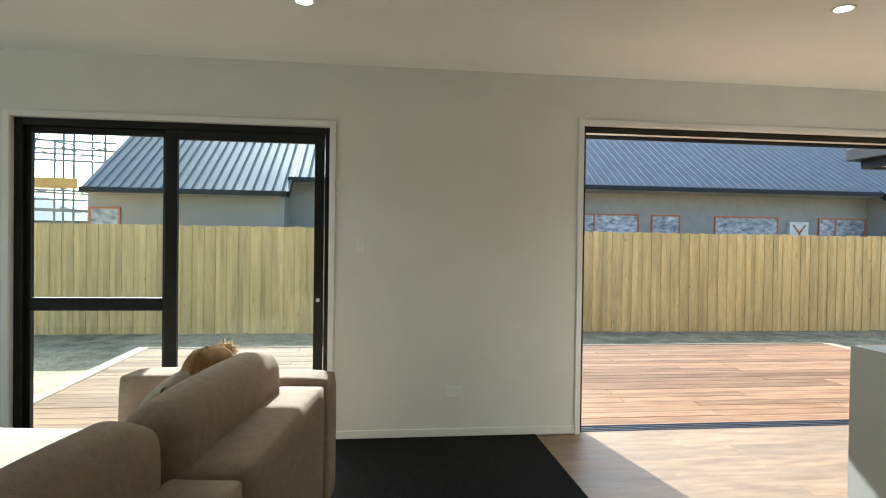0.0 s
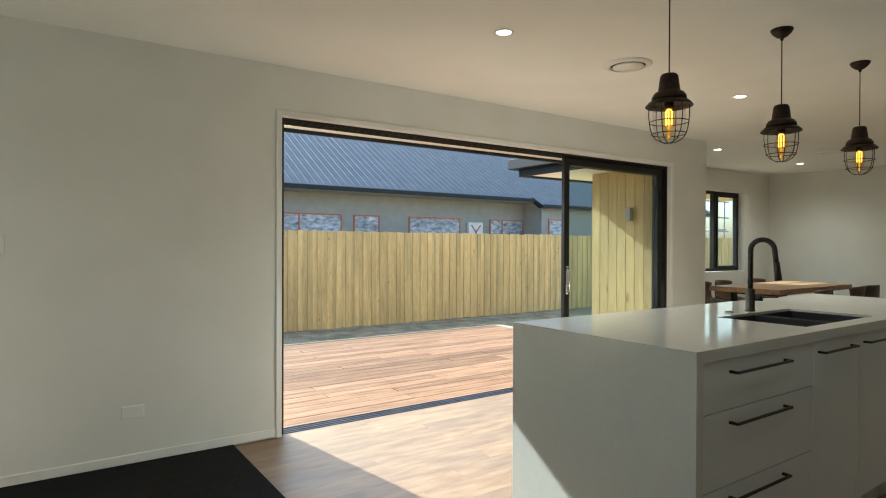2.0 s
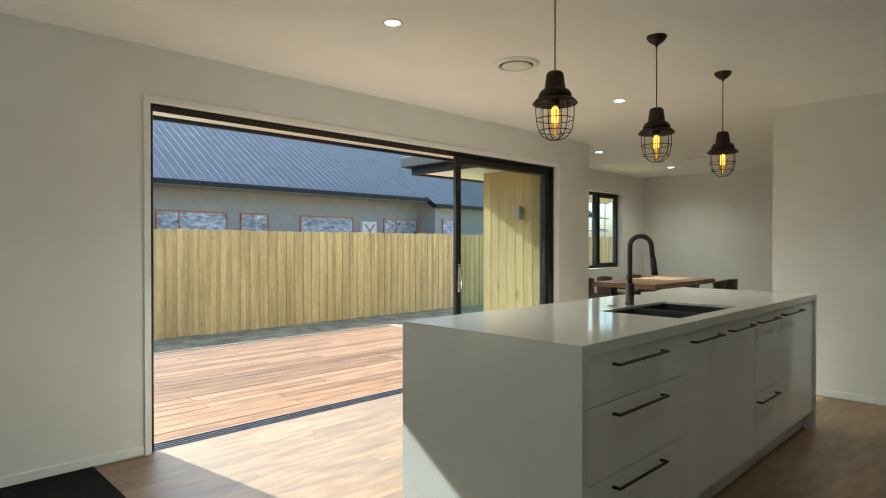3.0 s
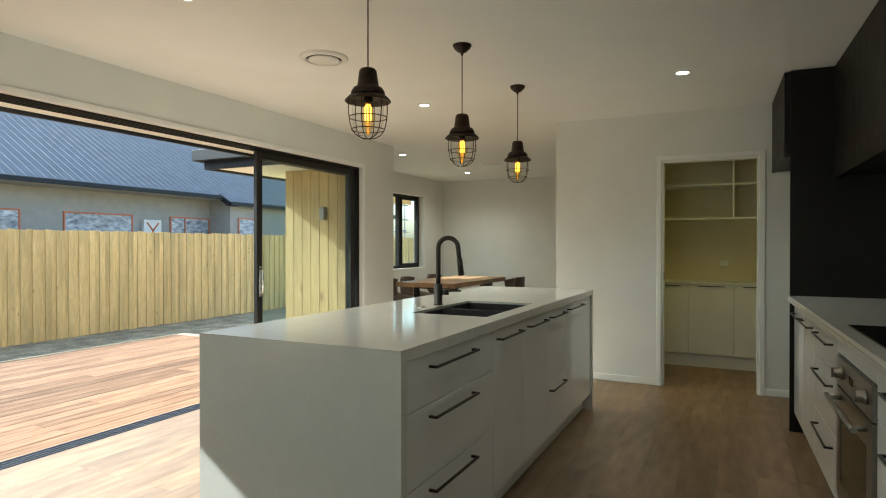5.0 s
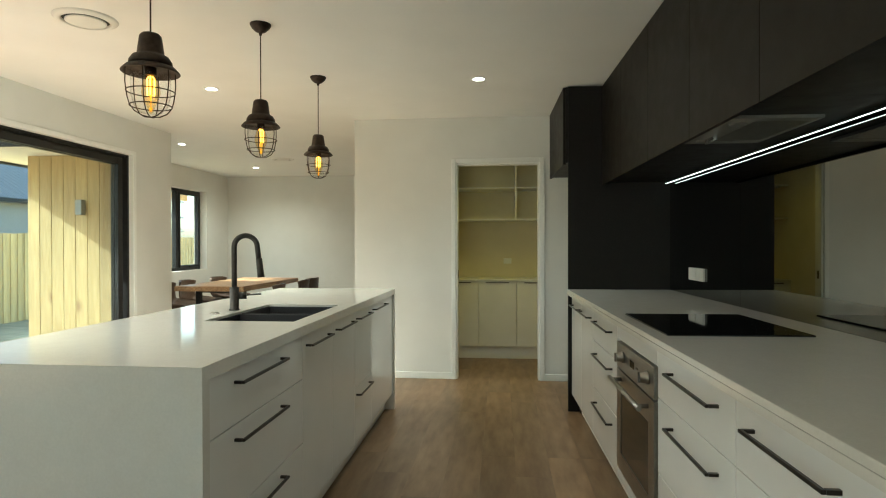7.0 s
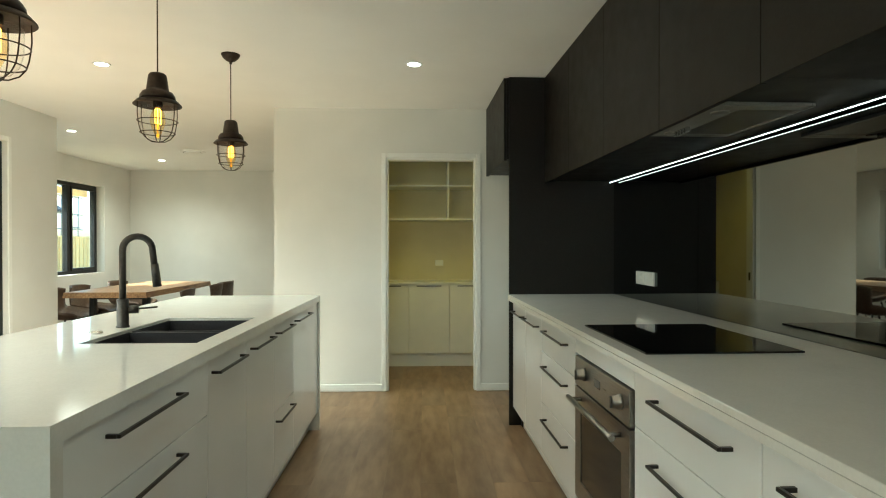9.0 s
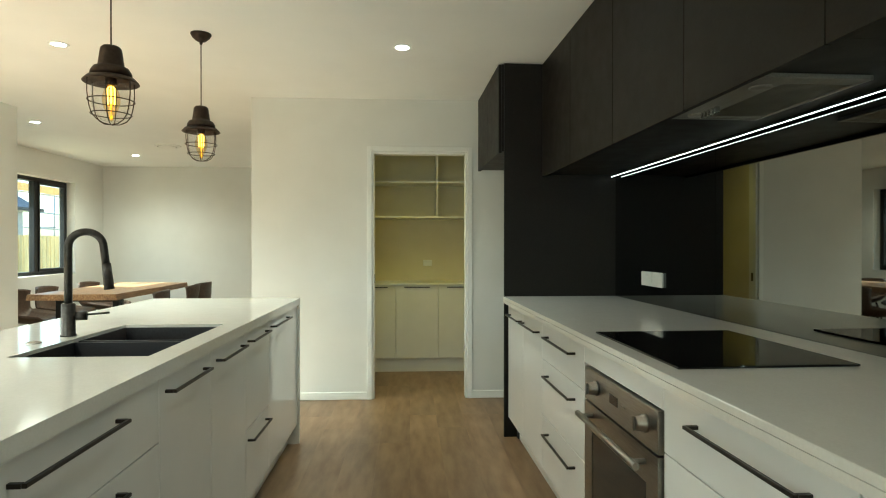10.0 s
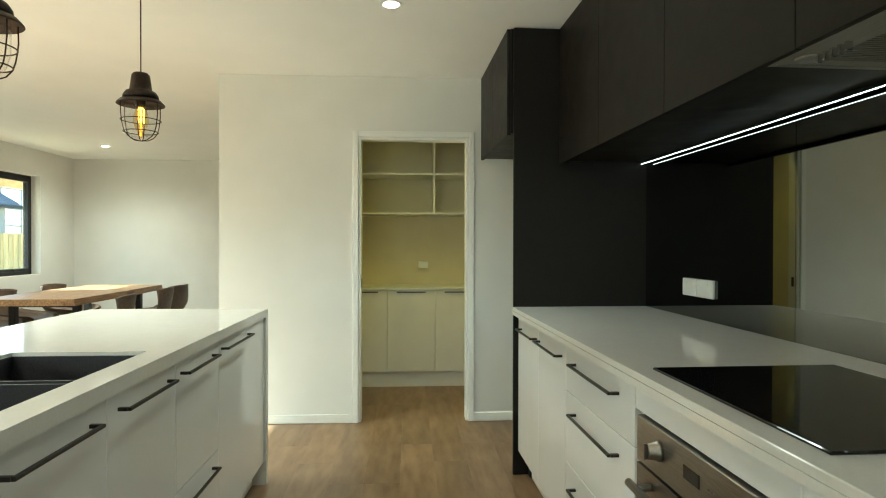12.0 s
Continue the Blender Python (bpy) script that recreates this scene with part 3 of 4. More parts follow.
FX, FY = 3.155, 1.825
tp = thing("kitchen_tap", (FX, FY, IZ), "gunmetal gooseneck kitchen tap with pull-out spray", "tap")
part("base", lathe(bmesh.new(), [(0.026, 0), (0.026, 0.006), (0.023, 0.008), (0.023, 0.115), (0.020, 0.118), (0.015, 0.119)], 24, (FX, FY, IZ)), GUNMETAL, tp)
ux, uy = 0.43, -0.90
pts = [(FX, FY, IZ + 0.11), (FX, FY, IZ + 0.317)] + [(FX + ux * (0.056 - 0.056 * math.cos(a)), FY + uy * (0.056 - 0.056 * math.cos(a)), IZ + 0.322 + 0.056 * math.sin(a)) for a in [k * math.pi / 14 for k in range(1, 14)]]
pts += [(FX + ux * 0.114, FY + uy * 0.114, IZ + 0.305), (FX + ux * 0.120, FY + uy * 0.120, IZ + 0.25)]
part("spout", tube(bmesh.new(), pts, 0.0135, 14), GUNMETAL, tp)
part("spray_head", tube(bmesh.new(), [(FX + ux * 0.120, FY + uy * 0.120, IZ + 0.262), (FX + ux * 0.130, FY + uy * 0.130, IZ + 0.165)], [0.0155, 0.018], 14), GUNMETAL, tp)
lev = part("lever_body", tube(bmesh.new(), [(FX + 0.01, FY - 0.02, IZ + 0.072), (FX + 0.022, FY - 0.055, IZ + 0.072)], 0.017, 14), GUNMETAL, tp)
part("lever_pin", tube(bmesh.new(), [(FX + 0.022, FY - 0.05, IZ + 0.075), (FX + 0.04, FY - 0.125, IZ + 0.080)], 0.004, 8), GUNMETAL, lev)
place("air_switch", lathe(bmesh.new(), [(0.024, 0), (0.024, 0.004), (0.021, 0.006), (0.014, 0.006), (0.013, 0.009), (0.001, 0.010)], 20, (2.985, 1.842, IZ)), CHROME, "small round chrome button on the worktop", "button")

# ---- kitchen bench along the wall ----
bench_from = set(scene.collection.all_objects)
BX0, BX1, BF, BZ = 0.95, 4.712, -0.042, 0.905
bw = thing("bench_worktop", (2.83, -0.4, BZ - 0.04), "long white stone kitchen worktop along the wall", "worktop")
part("top_slab", boxes((BX0, BX1, BACK + 0.010, -0.008, BZ - 0.02, BZ), bevel=0.002), STONE, bw)
part("front_edge", boxes((BX0, BX1, -0.028, -0.008, BZ - 0.04, BZ - 0.0201)), STONE, bw)


def bench_unit(x0, x1, fronts, label):
    u = thing("base_cabinet", ((x0 + x1) / 2, -0.4, 0), label, "cabinet", "bench base units")
    part("body", boxes((x0 + 0.001, x1 - 0.001, BACK + 0.01, BF - 0.02, 0.13, BZ - 0.042)), SATINWHITE, u)
    part("kickboard", boxes((x0 + 0.001, x1 - 0.001, BF - 0.08, BF - 0.064, 0.0, 0.13)), SATINWHITE, u)
    for name2, z0, z1, hs in fronts:
        f = part(name2, boxes((x0 + 0.0015, x1 - 0.0015, BF - 0.018, BF, z0 + 0.0015, z1 - 0.0015), bevel=0.0015), GLOSSWHITE, u)
        for ha, hb, hz in hs:
            part("handle", handle(bmesh.new(), ha, hb, BF, hz, BF + 0.036), HANDLE, f, "dark square bar handle")
    return u


BT = BZ - 0.043


def three_drawers(a, b):
    return [("drawer_front", 0.675, BT, [(a, b, 0.797)]), ("drawer_front", 0.40, 0.675, [(a, b, 0.612)]), ("drawer_front", 0.13, 0.40, [(a, b, 0.335)])]


bench_unit(4.27, 4.710, [("door", 0.13, BT, [(4.30, 4.63, 0.797)])], "gloss white base cupboard beside the black panel")
bench_unit(3.83, 4.27, [("door", 0.13, BT, [(3.88, 4.245, 0.796)])], "gloss white base cupboard with dark bar handle")
bench_unit(3.17, 3.83, three_drawers(3.285, 3.71), "gloss white three-drawer base unit with bar handles")
bench_unit(1.82, 2.497, three_drawers(1.925, 2.325), "gloss white wide three-drawer base unit with bar handles")
bench_unit(BX0, 1.82, three_drawers(1.37, 1.72), "gloss white wide three-drawer base unit with long handles")

ov = thing("oven", (2.765, -0.3, 0.19), "stainless steel built-in oven under the hob", "oven")
OX0, OX1 = 2.508, 3.128
part("housing", boxes((2.499, 3.168, BACK + 0.01, BF - 0.02, 0.13, BZ - 0.042)), SATINWHITE, ov, "white cabinet housing round the oven")
for fz0, fz1 in ((0.787, BT), (0.13, 0.19)):
    part("filler", boxes((2.499, 3.168, BF - 0.018, BF, fz0, fz1), bevel=0.0015), GLOSSWHITE, ov, "gloss white filler strip")
part("kickboard", boxes((2.499, 3.168, BF - 0.08, BF - 0.064, 0.0, 0.13)), SATINWHITE, ov, "white kickboard")
cp = part("control_panel", boxes((OX0, OX1, BF - 0.018, BF + 0.012, 0.662, 0.782), bevel=0.002), STEEL, ov)
for kx in (2.585, 2.995):
    kb = part("knob", tube(bmesh.new(), [(kx, BF + 0.012, 0.728), (kx, BF + 0.02, 0.728), (kx, BF + 0.022, 0.728), (kx, BF + 0.045, 0.728)], [0.026, 0.026, 0.022, 0.020], 20), STEEL, cp)
    part("knob_grip", boxes((kx - 0.004, kx + 0.004, BF + 0.045, BF + 0.052, 0.708, 0.748), bevel=0.0015), STEEL, cp)
part("clock_display", boxes((2.80, 2.87, BF + 0.012, BF + 0.0135, 0.712, 0.742)), DARKGLASS, cp, "small dark clock display")
for k in range(3):
    part("push_button", tube(bmesh.new(), [(2.81 - 0.05 + 0.012 * k - 0.02, BF + 0.012, 0.727), (2.81 - 0.05 + 0.012 * k - 0.02, BF + 0.015, 0.727)], 0.003, 8), STEEL, cp)
dr = part("oven_door", boxes((OX0, OX1, BF - 0.018, BF + 0.012, 0.195, 0.275), (OX0, OX1, BF - 0.018, BF + 0.012, 0.56, 0.655), (OX0, OX0 + 0.075, BF - 0.018, BF + 0.012, 0.275, 0.56), (OX1 - 0.075, OX1, BF - 0.018, BF + 0.012, 0.275, 0.56)), STEEL, ov)
part("oven_window", boxes((OX0 + 0.0755, OX1 - 0.0755, BF - 0.010, BF + 0.009, 0.2755, 0.5595)), DARKGLASS, dr, "dark tinted oven glass")
part("oven_handle", tube(tube(tube(bmesh.new(), [(2.55, BF + 0.055, 0.618), (3.08, BF + 0.055, 0.618)], 0.011, 12), [(2.59, BF + 0.01, 0.618), (2.59, BF + 0.055, 0.618)], 0.009), [(3.04, BF + 0.01, 0.618), (3.04, BF + 0.055, 0.618)], 0.009), STEEL, dr)

hb = place("cooktop", boxes((2.463, 3.108, -0.578, -0.064, BZ, BZ + 0.007), bevel=0.002), HOBGLASS, "black glass induction cooktop on the bench", "cooktop")
sb = thing("splashback", (2.87, BACK, BZ), "smoked mirror glass splashback in two sheets", "splashback")
part("mirror_sheet", boxes((BX0, 3.504, BACK, BACK + 0.008, BZ - 0.04, 1.688)), SMOKED, sb)
part("mirror_sheet", boxes((3.506, BX1, BACK, BACK + 0.008, BZ - 0.04, 1.688)), SMOKED, sb)

for gx in (4.212, 4.076):
    so = thing("power_socket", (gx, BACK + 0.008, 1.045), "white double power point on the mirrored splashback", "socket", "bench power sockets")
    part("plate", boxes((gx - 0.063, gx + 0.063, BACK + 0.008, BACK + 0.022, 1.005, 1.085), bevel=0.004, seg=2), WHITEPLASTIC, so)
    for dx in (-0.025, 0.025):
        part("switch", boxes((gx + dx - 0.006, gx + dx + 0.006, BACK + 0.022, BACK + 0.025, 1.06, 1.074), bevel=0.001), WHITEPLASTIC, so)

# tall black surround of the fridge space, cupboard above it
fs = thing("fridge_surround", (4.72, -0.38, 0), "tall matt black panel beside the empty fridge space", "cabinet panel")
part("side_panel", boxes((4.713, 4.733, BACK + 0.002, -0.016, 0.0, CEILING - 0.004), bevel=0.001), BLACKBOARD, fs)
part("kick_return", boxes((4.664, 4.7125, -0.13, -0.099, 0.0, 0.128)), BLACKBOARD, fs)
of = thing("overfridge_cupboard", (5.2, -0.4, 1.83), "matt black cupboard over the empty fridge space", "cabinet")
part("body", boxes((4.735, 5.688, BACK + 0.002, -0.004, 1.84, CEILING - 0.004)), BLACKBOARD, of)
part("door", boxes((4.735, 5.208, -0.002, 0.018, 1.83, CEILING - 0.006), bevel=0.001), BLACKBOARD, of)
part("door", boxes((5.212, 5.688, -0.002, 0.018, 1.83, CEILING - 0.006), bevel=0.001), BLACKBOARD, of)

UF, UZ = -0.262, 1.690
gx = [0.95, 1.55, 2.19, 2.83, 3.47, 4.10, 4.711]
for a, b in zip(gx, gx[1:]):
    u = thing("wall_cabinet", ((a + b) / 2, -0.5, UZ), "matt black handleless wall cabinet up to the ceiling", "cabinet", "black wall cabinets")
    part("body", boxes((a + 0.0005, b - 0.0005, BACK + 0.002, UF - 0.02, UZ, CEILING - 0.004)), BLACKBOARD, u)
    part("door", boxes((a + 0.0015, b - 0.0015, UF - 0.018, UF, UZ - 0.016, CEILING - 0.006), bevel=0.001), BLACKBOARD, u)

led = thing("led_strip", (2.9, -0.70, UZ), "thin glowing white strip light under the wall cabinets", "strip light")
part("channel", boxes((1.1, 4.70, -0.722, -0.710, UZ - 0.012, UZ - 0.0005)), BLACKALU, led)
part("diffuser", boxes((1.1, 4.70, -0.7175, -0.7145, UZ - 0.0135, UZ - 0.012)), LEDGLOW, led, "glowing white diffuser")

rh = thing("rangehood", (2.765, -0.5, UZ - 0.03), "slide-in grey metal rangehood under the wall cabinets", "rangehood")
part("tray", boxes((2.505, 3.025, -0.345, -0.330, UZ - 0.014, UZ - 0.001), (2.505, 3.025, -0.642, -0.63, UZ - 0.014, UZ - 0.001), (2.505, 2.525, -0.63, -0.345, UZ - 0.014, UZ - 0.001), (3.005, 3.025, -0.63, -0.345, UZ - 0.014, UZ - 0.001),
                   (2.525, 3.005, -0.43, -0.345, UZ - 0.0125, UZ - 0.001), (2.525, 2.565, -0.63, -0.43, UZ - 0.0125, UZ - 0.001), (2.965, 3.005, -0.63, -0.43, UZ - 0.0125, UZ - 0.001), bevel=0.0015), HOODSTEEL, rh)
bm = bmesh.new()
for k in range(34):
    x = 2.567 + k * 0.0118
    box(bm, x, x + 0.006, -0.63, -0.43, UZ - 0.011, UZ - 0.008)
for k in range(17):
    y = -0.627 + k * 0.0115
    box(bm, 2.565, 2.965, y, y + 0.005, UZ - 0.008, UZ - 0.005)
part("grease_filter", bm, STEEL, rh, "woven metal grease filter")["kind"] = "stuff"
for k in range(5):
    part("push_button", boxes((2.835 + 0.022 * k, 2.843 + 0.022 * k, -0.40, -0.385, UZ - 0.032, UZ - 0.0125), bevel=0.001), CHROME, rh)
for lx in (2.605, 2.955):
    part("hood_lamp", lathe(bmesh.new(), [(0.001, -0.004), (0.026, -0.004), (0.030, 0.0), (0.030, 0.003)], 18, (lx, -0.388, UZ - 0.0145)), HOODSTEEL, rh)

rh.location.x -= 0.06
rh.location.y += 0.045
for ob in scene.collection.all_objects:
    if ob not in bench_from and ob.parent is None:
        ob.matrix_basis = RUN @ ob.matrix_basis

# ---- pantry ----
PC = 6.70
for a, b in ((-0.104, 0.312), (0.312, 0.726), (0.726, 1.134)):
    u = thing("pantry_cabinet", (6.9, (a + b) / 2, 0), "white pantry base cupboard with slim dark handle", "cabinet", "pantry base units")
    part("body", boxes((PC + 0.02, 7.149, a + 0.001, b - 0.001, 0.135, 0.845)), SATINWHITE, u)
    dd = part("door", boxes((PC, PC + 0.018, a + 0.0015, b - 0.0015, 0.135, 0.842), bevel=0.0015), SATINWHITE, u)
    part("kickboard", boxes((PC + 0.03, PC + 0.046, a, b, 0, 0.135)), SATINWHITE, u)
    m = (a + b) / 2
    part("handle", boxes((PC - 0.014, PC, m - 0.125, m + 0.125, 0.822, 0.830), bevel=0.001), HANDLE, dd, "slim dark edge handle")
place("pantry_worktop", boxes((PC - 0.01, 7.149, -0.104, 1.134, 0.847, 0.865), bevel=0.002), SATINWHITE, "thin pale pantry worktop", "worktop")
ps = thing("pantry_shelf_unit", (6.9, 0.45, 1.5), "empty white open shelves above the pantry worktop", "shelf")
for z in (1.505, 1.85, 2.2):
    part("shelf", boxes((6.76, 7.148, -0.104, 1.134, z, z + 0.016), bevel=0.001), SATINWHITE, ps)
for y in (0.31,):
    part("divider", boxes((6.762, 7.148, y, y + 0.016, 1.521, 1.85), (6.762, 7.148, y, y + 0.016, 1.866, 2.2)), SATINWHITE, ps)
pkt = thing("power_socket", (7.15, 0.40, 1.05), "white power point on the pantry wall", "socket")
part("plate", boxes((7.090, 7.1498, 0.36, 0.45, 1.02, 1.08), bevel=0.002), WHITEPLASTIC, pkt)

# ---- pendants ----
PY = 1.745


def pendant(px, group):
    p = thing("pendant_lamp", (px, PY, CEILING), "bronze-black cage pendant lamp with glowing filament bulb", "pendant lamp", group)
    part("ceiling_rose", lathe(bmesh.new(), [(0.055, 0), (0.055, -0.006), (0.046, -0.022), (0.026, -0.040), (0.010, -0.046), (0.006, -0.06)], 24, (px, PY, CEILING)), BRONZE, p)
    part("cord", tube(bmesh.new(), [(px, PY, CEILING - 0.05), (px, PY, 1.997)], 0.003, 8), BRONZE, p)
    part("cap", lathe(bmesh.new(), [(0.006, 0.159), (0.030, 0.157), (0.037, 0.149), (0.039, 0.139), (0.046, 0.086), (0.048, 0.080), (0.062, 0.074), (0.072, 0.058), (0.074, 0.044), (0.068, 0.042), (0.040, 0.046)], 28, (px, PY, 1.845)), BRONZE, p)
    part("brim", lathe(bmesh.new(), [(0.06, 0.040), (0.084, 0.036), (0.098, 0.021), (0.100, 0.017), (0.098, 0.015), (0.082, 0.030), (0.06, 0.034)], 32, (px, PY, 1.845)), BRONZE, p)
    gl = part("glass_jar", lathe(bmesh.new(), [(0.066, 0.03), (0.068, -0.02), (0.066, -0.07), (0.056, -0.105), (0.036, -0.128), (0.004, -0.136)], 28, (px, PY, 1.845), cap=False), LAMPGLASS, p)
    gl.visible_shadow = False
    cg = part("cage_ring", tube(bmesh.new(), [(px + 0.082 * math.cos(a), PY + 0.082 * math.sin(a), 1.792) for a in [k * math.tau / 32 for k in range(32)]], 0.0021, 6, closed=True), BRONZE, p)
    part("cage_ring", tube(bmesh.new(), [(px + 0.071 * math.cos(a), PY + 0.071 * math.sin(a), 1.740) for a in [k * math.tau / 32 for k in range(32)]], 0.0021, 6, closed=True), BRONZE, p)
    for k in range(3):
        c, s = math.cos(k * math.pi / 3 + 0.25), math.sin(k * math.pi / 3 + 0.25)
        prof = [(0.084, 1.870), (0.085, 1.820), (0.082, 1.792), (0.078, 1.765), (0.071, 1.740), (0.055, 1.718), (0.03, 1.704), (0.0, 1.700)]
        line = [(px + r * c, PY + r * s, z) for r, z in prof] + [(px - r * c, PY - r * s, z) for r, z in prof[-2::-1]]
        part("cage_wire", tube(bmesh.new(), line, 0.0021, 6), BRONZE, p)
    part("socket", lathe(bmesh.new(), [(0.020, 0.05), (0.020, 0.0), (0.017, -0.004)], 18, (px, PY, 1.855)), BRONZE, p)
    bb = part("bulb", lathe(bmesh.new(), [(0.014, 0.0), (0.022, -0.015), (0.031, -0.045), (0.032, -0.068), (0.024, -0.095), (0.012, -0.122), (0.010, -0.134), (0.002, -0.142)], 20, (px, PY, 1.855), cap=False), BULBGLASS, p)
    bb.visible_shadow = False
    bm = bmesh.new()
    for k in range(4):
        a = k * math.tau / 4 + 0.4
        c, sn = math.cos(a), math.sin(a)
        tube(bm, [(px + 0.006 * c, PY + 0.006 * sn, 1.848), (px + 0.0125 * c, PY + 0.0125 * sn, 1.838), (px + 0.0115 * c, PY + 0.0115 * sn, 1.779)], 0.0021, 6)
    part("filament", bm, FILAMENT, p, "glowing amber filament")
    part("filament_stem", tube(bmesh.new(), [(px, PY, 1.848), (px, PY, 1.838), (px, PY, 1.775), (px, PY, 1.735)], [0.004, 0.005, 0.0035, 0.0015], 10), BULBCORE, p)
    part("filament_tip", lathe(bmesh.new(), [(0.001, 0.010), (0.005, 0.005), (0.006, 0.0), (0.004, -0.006), (0.001, -0.008)], 10, (px, PY, 1.728)), BULBCORE, p)
    return p


for px in (2.315, 3.305, 4.295):
    pendant(px, "pendants over the island")

# ---- ceiling fittings ----
# the pantry one at (5.95, 0.47) is an added fill, no fitting known there
for dx, dy in ((-0.39, 2.93), (2.12, 2.63), (4.51, 2.63), (4.454, 0.634), (6.77, 4.14), (8.86, 4.15), (2.20, 0.634), (5.95, 0.47)):
    dl = thing("downlight", (dx, dy, CEILING), "small round recessed ceiling downlight, switched on; the pantry one is added", "downlight", "ceiling downlights")
    part("bezel", lathe(bmesh.new(), [(0.055, 0.0), (0.055, -0.003), (0.050, -0.006), (0.0385, -0.004), (0.0385, 0.0)], 28, (dx, dy, CEILING), cap=False), TRIM, dl)
    part("diffuser", lathe(bmesh.new(), [(0.038, -0.001), (0.038, -0.003)], 24, (dx, dy, CEILING)), DOWNGLOW, dl, "glowing warm diffuser")
    # strong yellow in the pantry stands in for warm light bounced from the kitchen
    lamp = new("downlight_lamp", bpy.data.lights.new("downlight_lamp", "SPOT"))
    lamp.data.energy, lamp.data.color, lamp.data.spot_size, lamp.data.spot_blend, lamp.data.shadow_soft_size = (4.5 if dx == 5.95 else 2.5 if dx == 2.2 else 4.0 if dx == -0.39 else 8.0 if dy == 0.634 else 17.0 if dx > 6.5 else 20.0), ((1.0, 0.74, 0.12) if dx == 5.95 else (1.0, 0.90, 0.76) if dx > 6.5 else (1.0, 0.95, 0.84)), radians(160 if dx > 6.5 else 132), 1.0, (0.30 if dx == 2.2 else 0.15)
    lamp.location = (dx, dy, CEILING - 0.05)
for vx, vy in ((3.14, 2.61), (8.07, 3.43)):
    v = thing("ceiling_vent", (vx, vy, CEILING), "round white ceiling air vent with a raised centre disc", "vent", "round ceiling vents")
    part("outer_ring", lathe(bmesh.new(), [(0.150, 0.0), (0.150, -0.004), (0.140, -0.012), (0.120, -0.018), (0.112, -0.016), (0.112, 0.0)], 36, (vx, vy, CEILING), cap=False), TRIM, v)
    part("throat", lathe(bmesh.new(), [(0.111, -0.001), (0.111, -0.003)], 36, (vx, vy, CEILING)), DARKGAP, v, "dark vent throat")
    part("centre_disc", lathe(bmesh.new(), [(0.096, -0.014), (0.096, -0.018), (0.086, -0.022), (0.001, -0.024)], 36, (vx, vy, CEILING)), TRIM, v)
    part("stem", tube(bmesh.new(), [(vx, vy, CEILING - 0.003), (vx, vy, CEILING - 0.015)], 0.012, 10), TRIM, v)

# wall plates
sw = thing("light_switch", (-0.137, NY, 1.25), "white light switch plate on the painted wall", "switch")
part("plate", boxes((-0.172, -0.100, NY - 0.008, NY, 1.195, 1.305), bevel=0.003), WHITEPLASTIC, sw)
for z in (1.225, 1.272):
    part("rocker", boxes((-0.146, -0.126, NY - 0.011, NY - 0.008, z - 0.012, z + 0.012), bevel=0.0015), WHITEPLASTIC, sw)
so = thing("power_socket", (0.482, NY, 0.30), "white double power point low on the painted wall", "socket")
part("plate", boxes((0.425, 0.540, NY - 0.008, NY, 0.262, 0.335), bevel=0.003), WHITEPLASTIC, so)
for x in (0.452, 0.513):
    part("switch", boxes((x - 0.006, x + 0.006, NY - 0.011, NY - 0.008, 0.312, 0.326), bevel=0.001), WHITEPLASTIC, so)

# ---- outside: deck, cladding, fence ----
DKZ = -0.05
DX0, DX1, DY0, DY1 = -2.72, 6.15, 4.125, 7.56
rng = random.Random(5)
edge = thing("deck_edge", (DX0, 6.0, DKZ), "pale timber edge boards round the deck", "deck edge", kind="structure")
part("edge_board", boxes((DX0 - 0.14, DX0, DY0, DY1 + 0.05, GZ, DKZ + 0.004), bevel=0.004), EDGEWOOD, edge)
part("edge_board", boxes((DX0, DX1 + 0.05, DY1 + 0.003, DY1 + 0.045, GZ, DKZ + 0.001), bevel=0.004), EDGEWOOD, edge)
part("edge_board", boxes((DX1 + 0.003, DX1 + 0.14, 5.38, DY1 - 0.002, GZ, DKZ + 0.002), bevel=0.004), EDGEWOOD, edge)
place("deck_frame", boxes((DX0 + 0.01, 5.95, DY0, DY1, GZ, DKZ - 0.030), (5.95, DX1, 5.38, DY1, GZ, DKZ - 0.030)), DARKGAP, "dark bearers under the deck boards", "deck frame", kind="structure")

# our wall outside: cedar boards on the dining bay, plain wall outside
cl = thing("cladding", (5.90, 4.7, 0), "vertical cedar weatherboards on the dining bay", "cladding", kind="structure")
y, k = 5.362, 0
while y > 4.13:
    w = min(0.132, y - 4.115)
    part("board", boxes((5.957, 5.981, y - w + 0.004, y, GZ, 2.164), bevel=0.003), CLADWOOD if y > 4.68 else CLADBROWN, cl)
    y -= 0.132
cf = thing("cladding", (7.5, 5.07, 0), "vertical cedar boards round the dining window", "cladding", kind="structure")
x = 5.985
while x < 10.1:
    z0, z1 = GZ, 2.164
    if x + 0.128 > DWX0 and x < DWX1:
        part("board", boxes((x, x + 0.128, DNY2 + 0.001, DNY2 + 0.02, GZ, DWZ0), bevel=0.003), CLADWOOD, cf)
        part("board", boxes((x, x + 0.128, DNY2 + 0.001, DNY2 + 0.02, DWZ1, 2.164), bevel=0.003), CLADWOOD, cf)
    else:
        part("board", boxes((x, x + 0.128, DNY2 + 0.001, DNY2 + 0.02, z0, z1), bevel=0.003), CLADWOOD, cf)
    x += 0.132
wl = thing("outdoor_wall_light", (5.94, 4.735, 1.62), "grey metal up-down wall light on the cedar boards", "wall light")
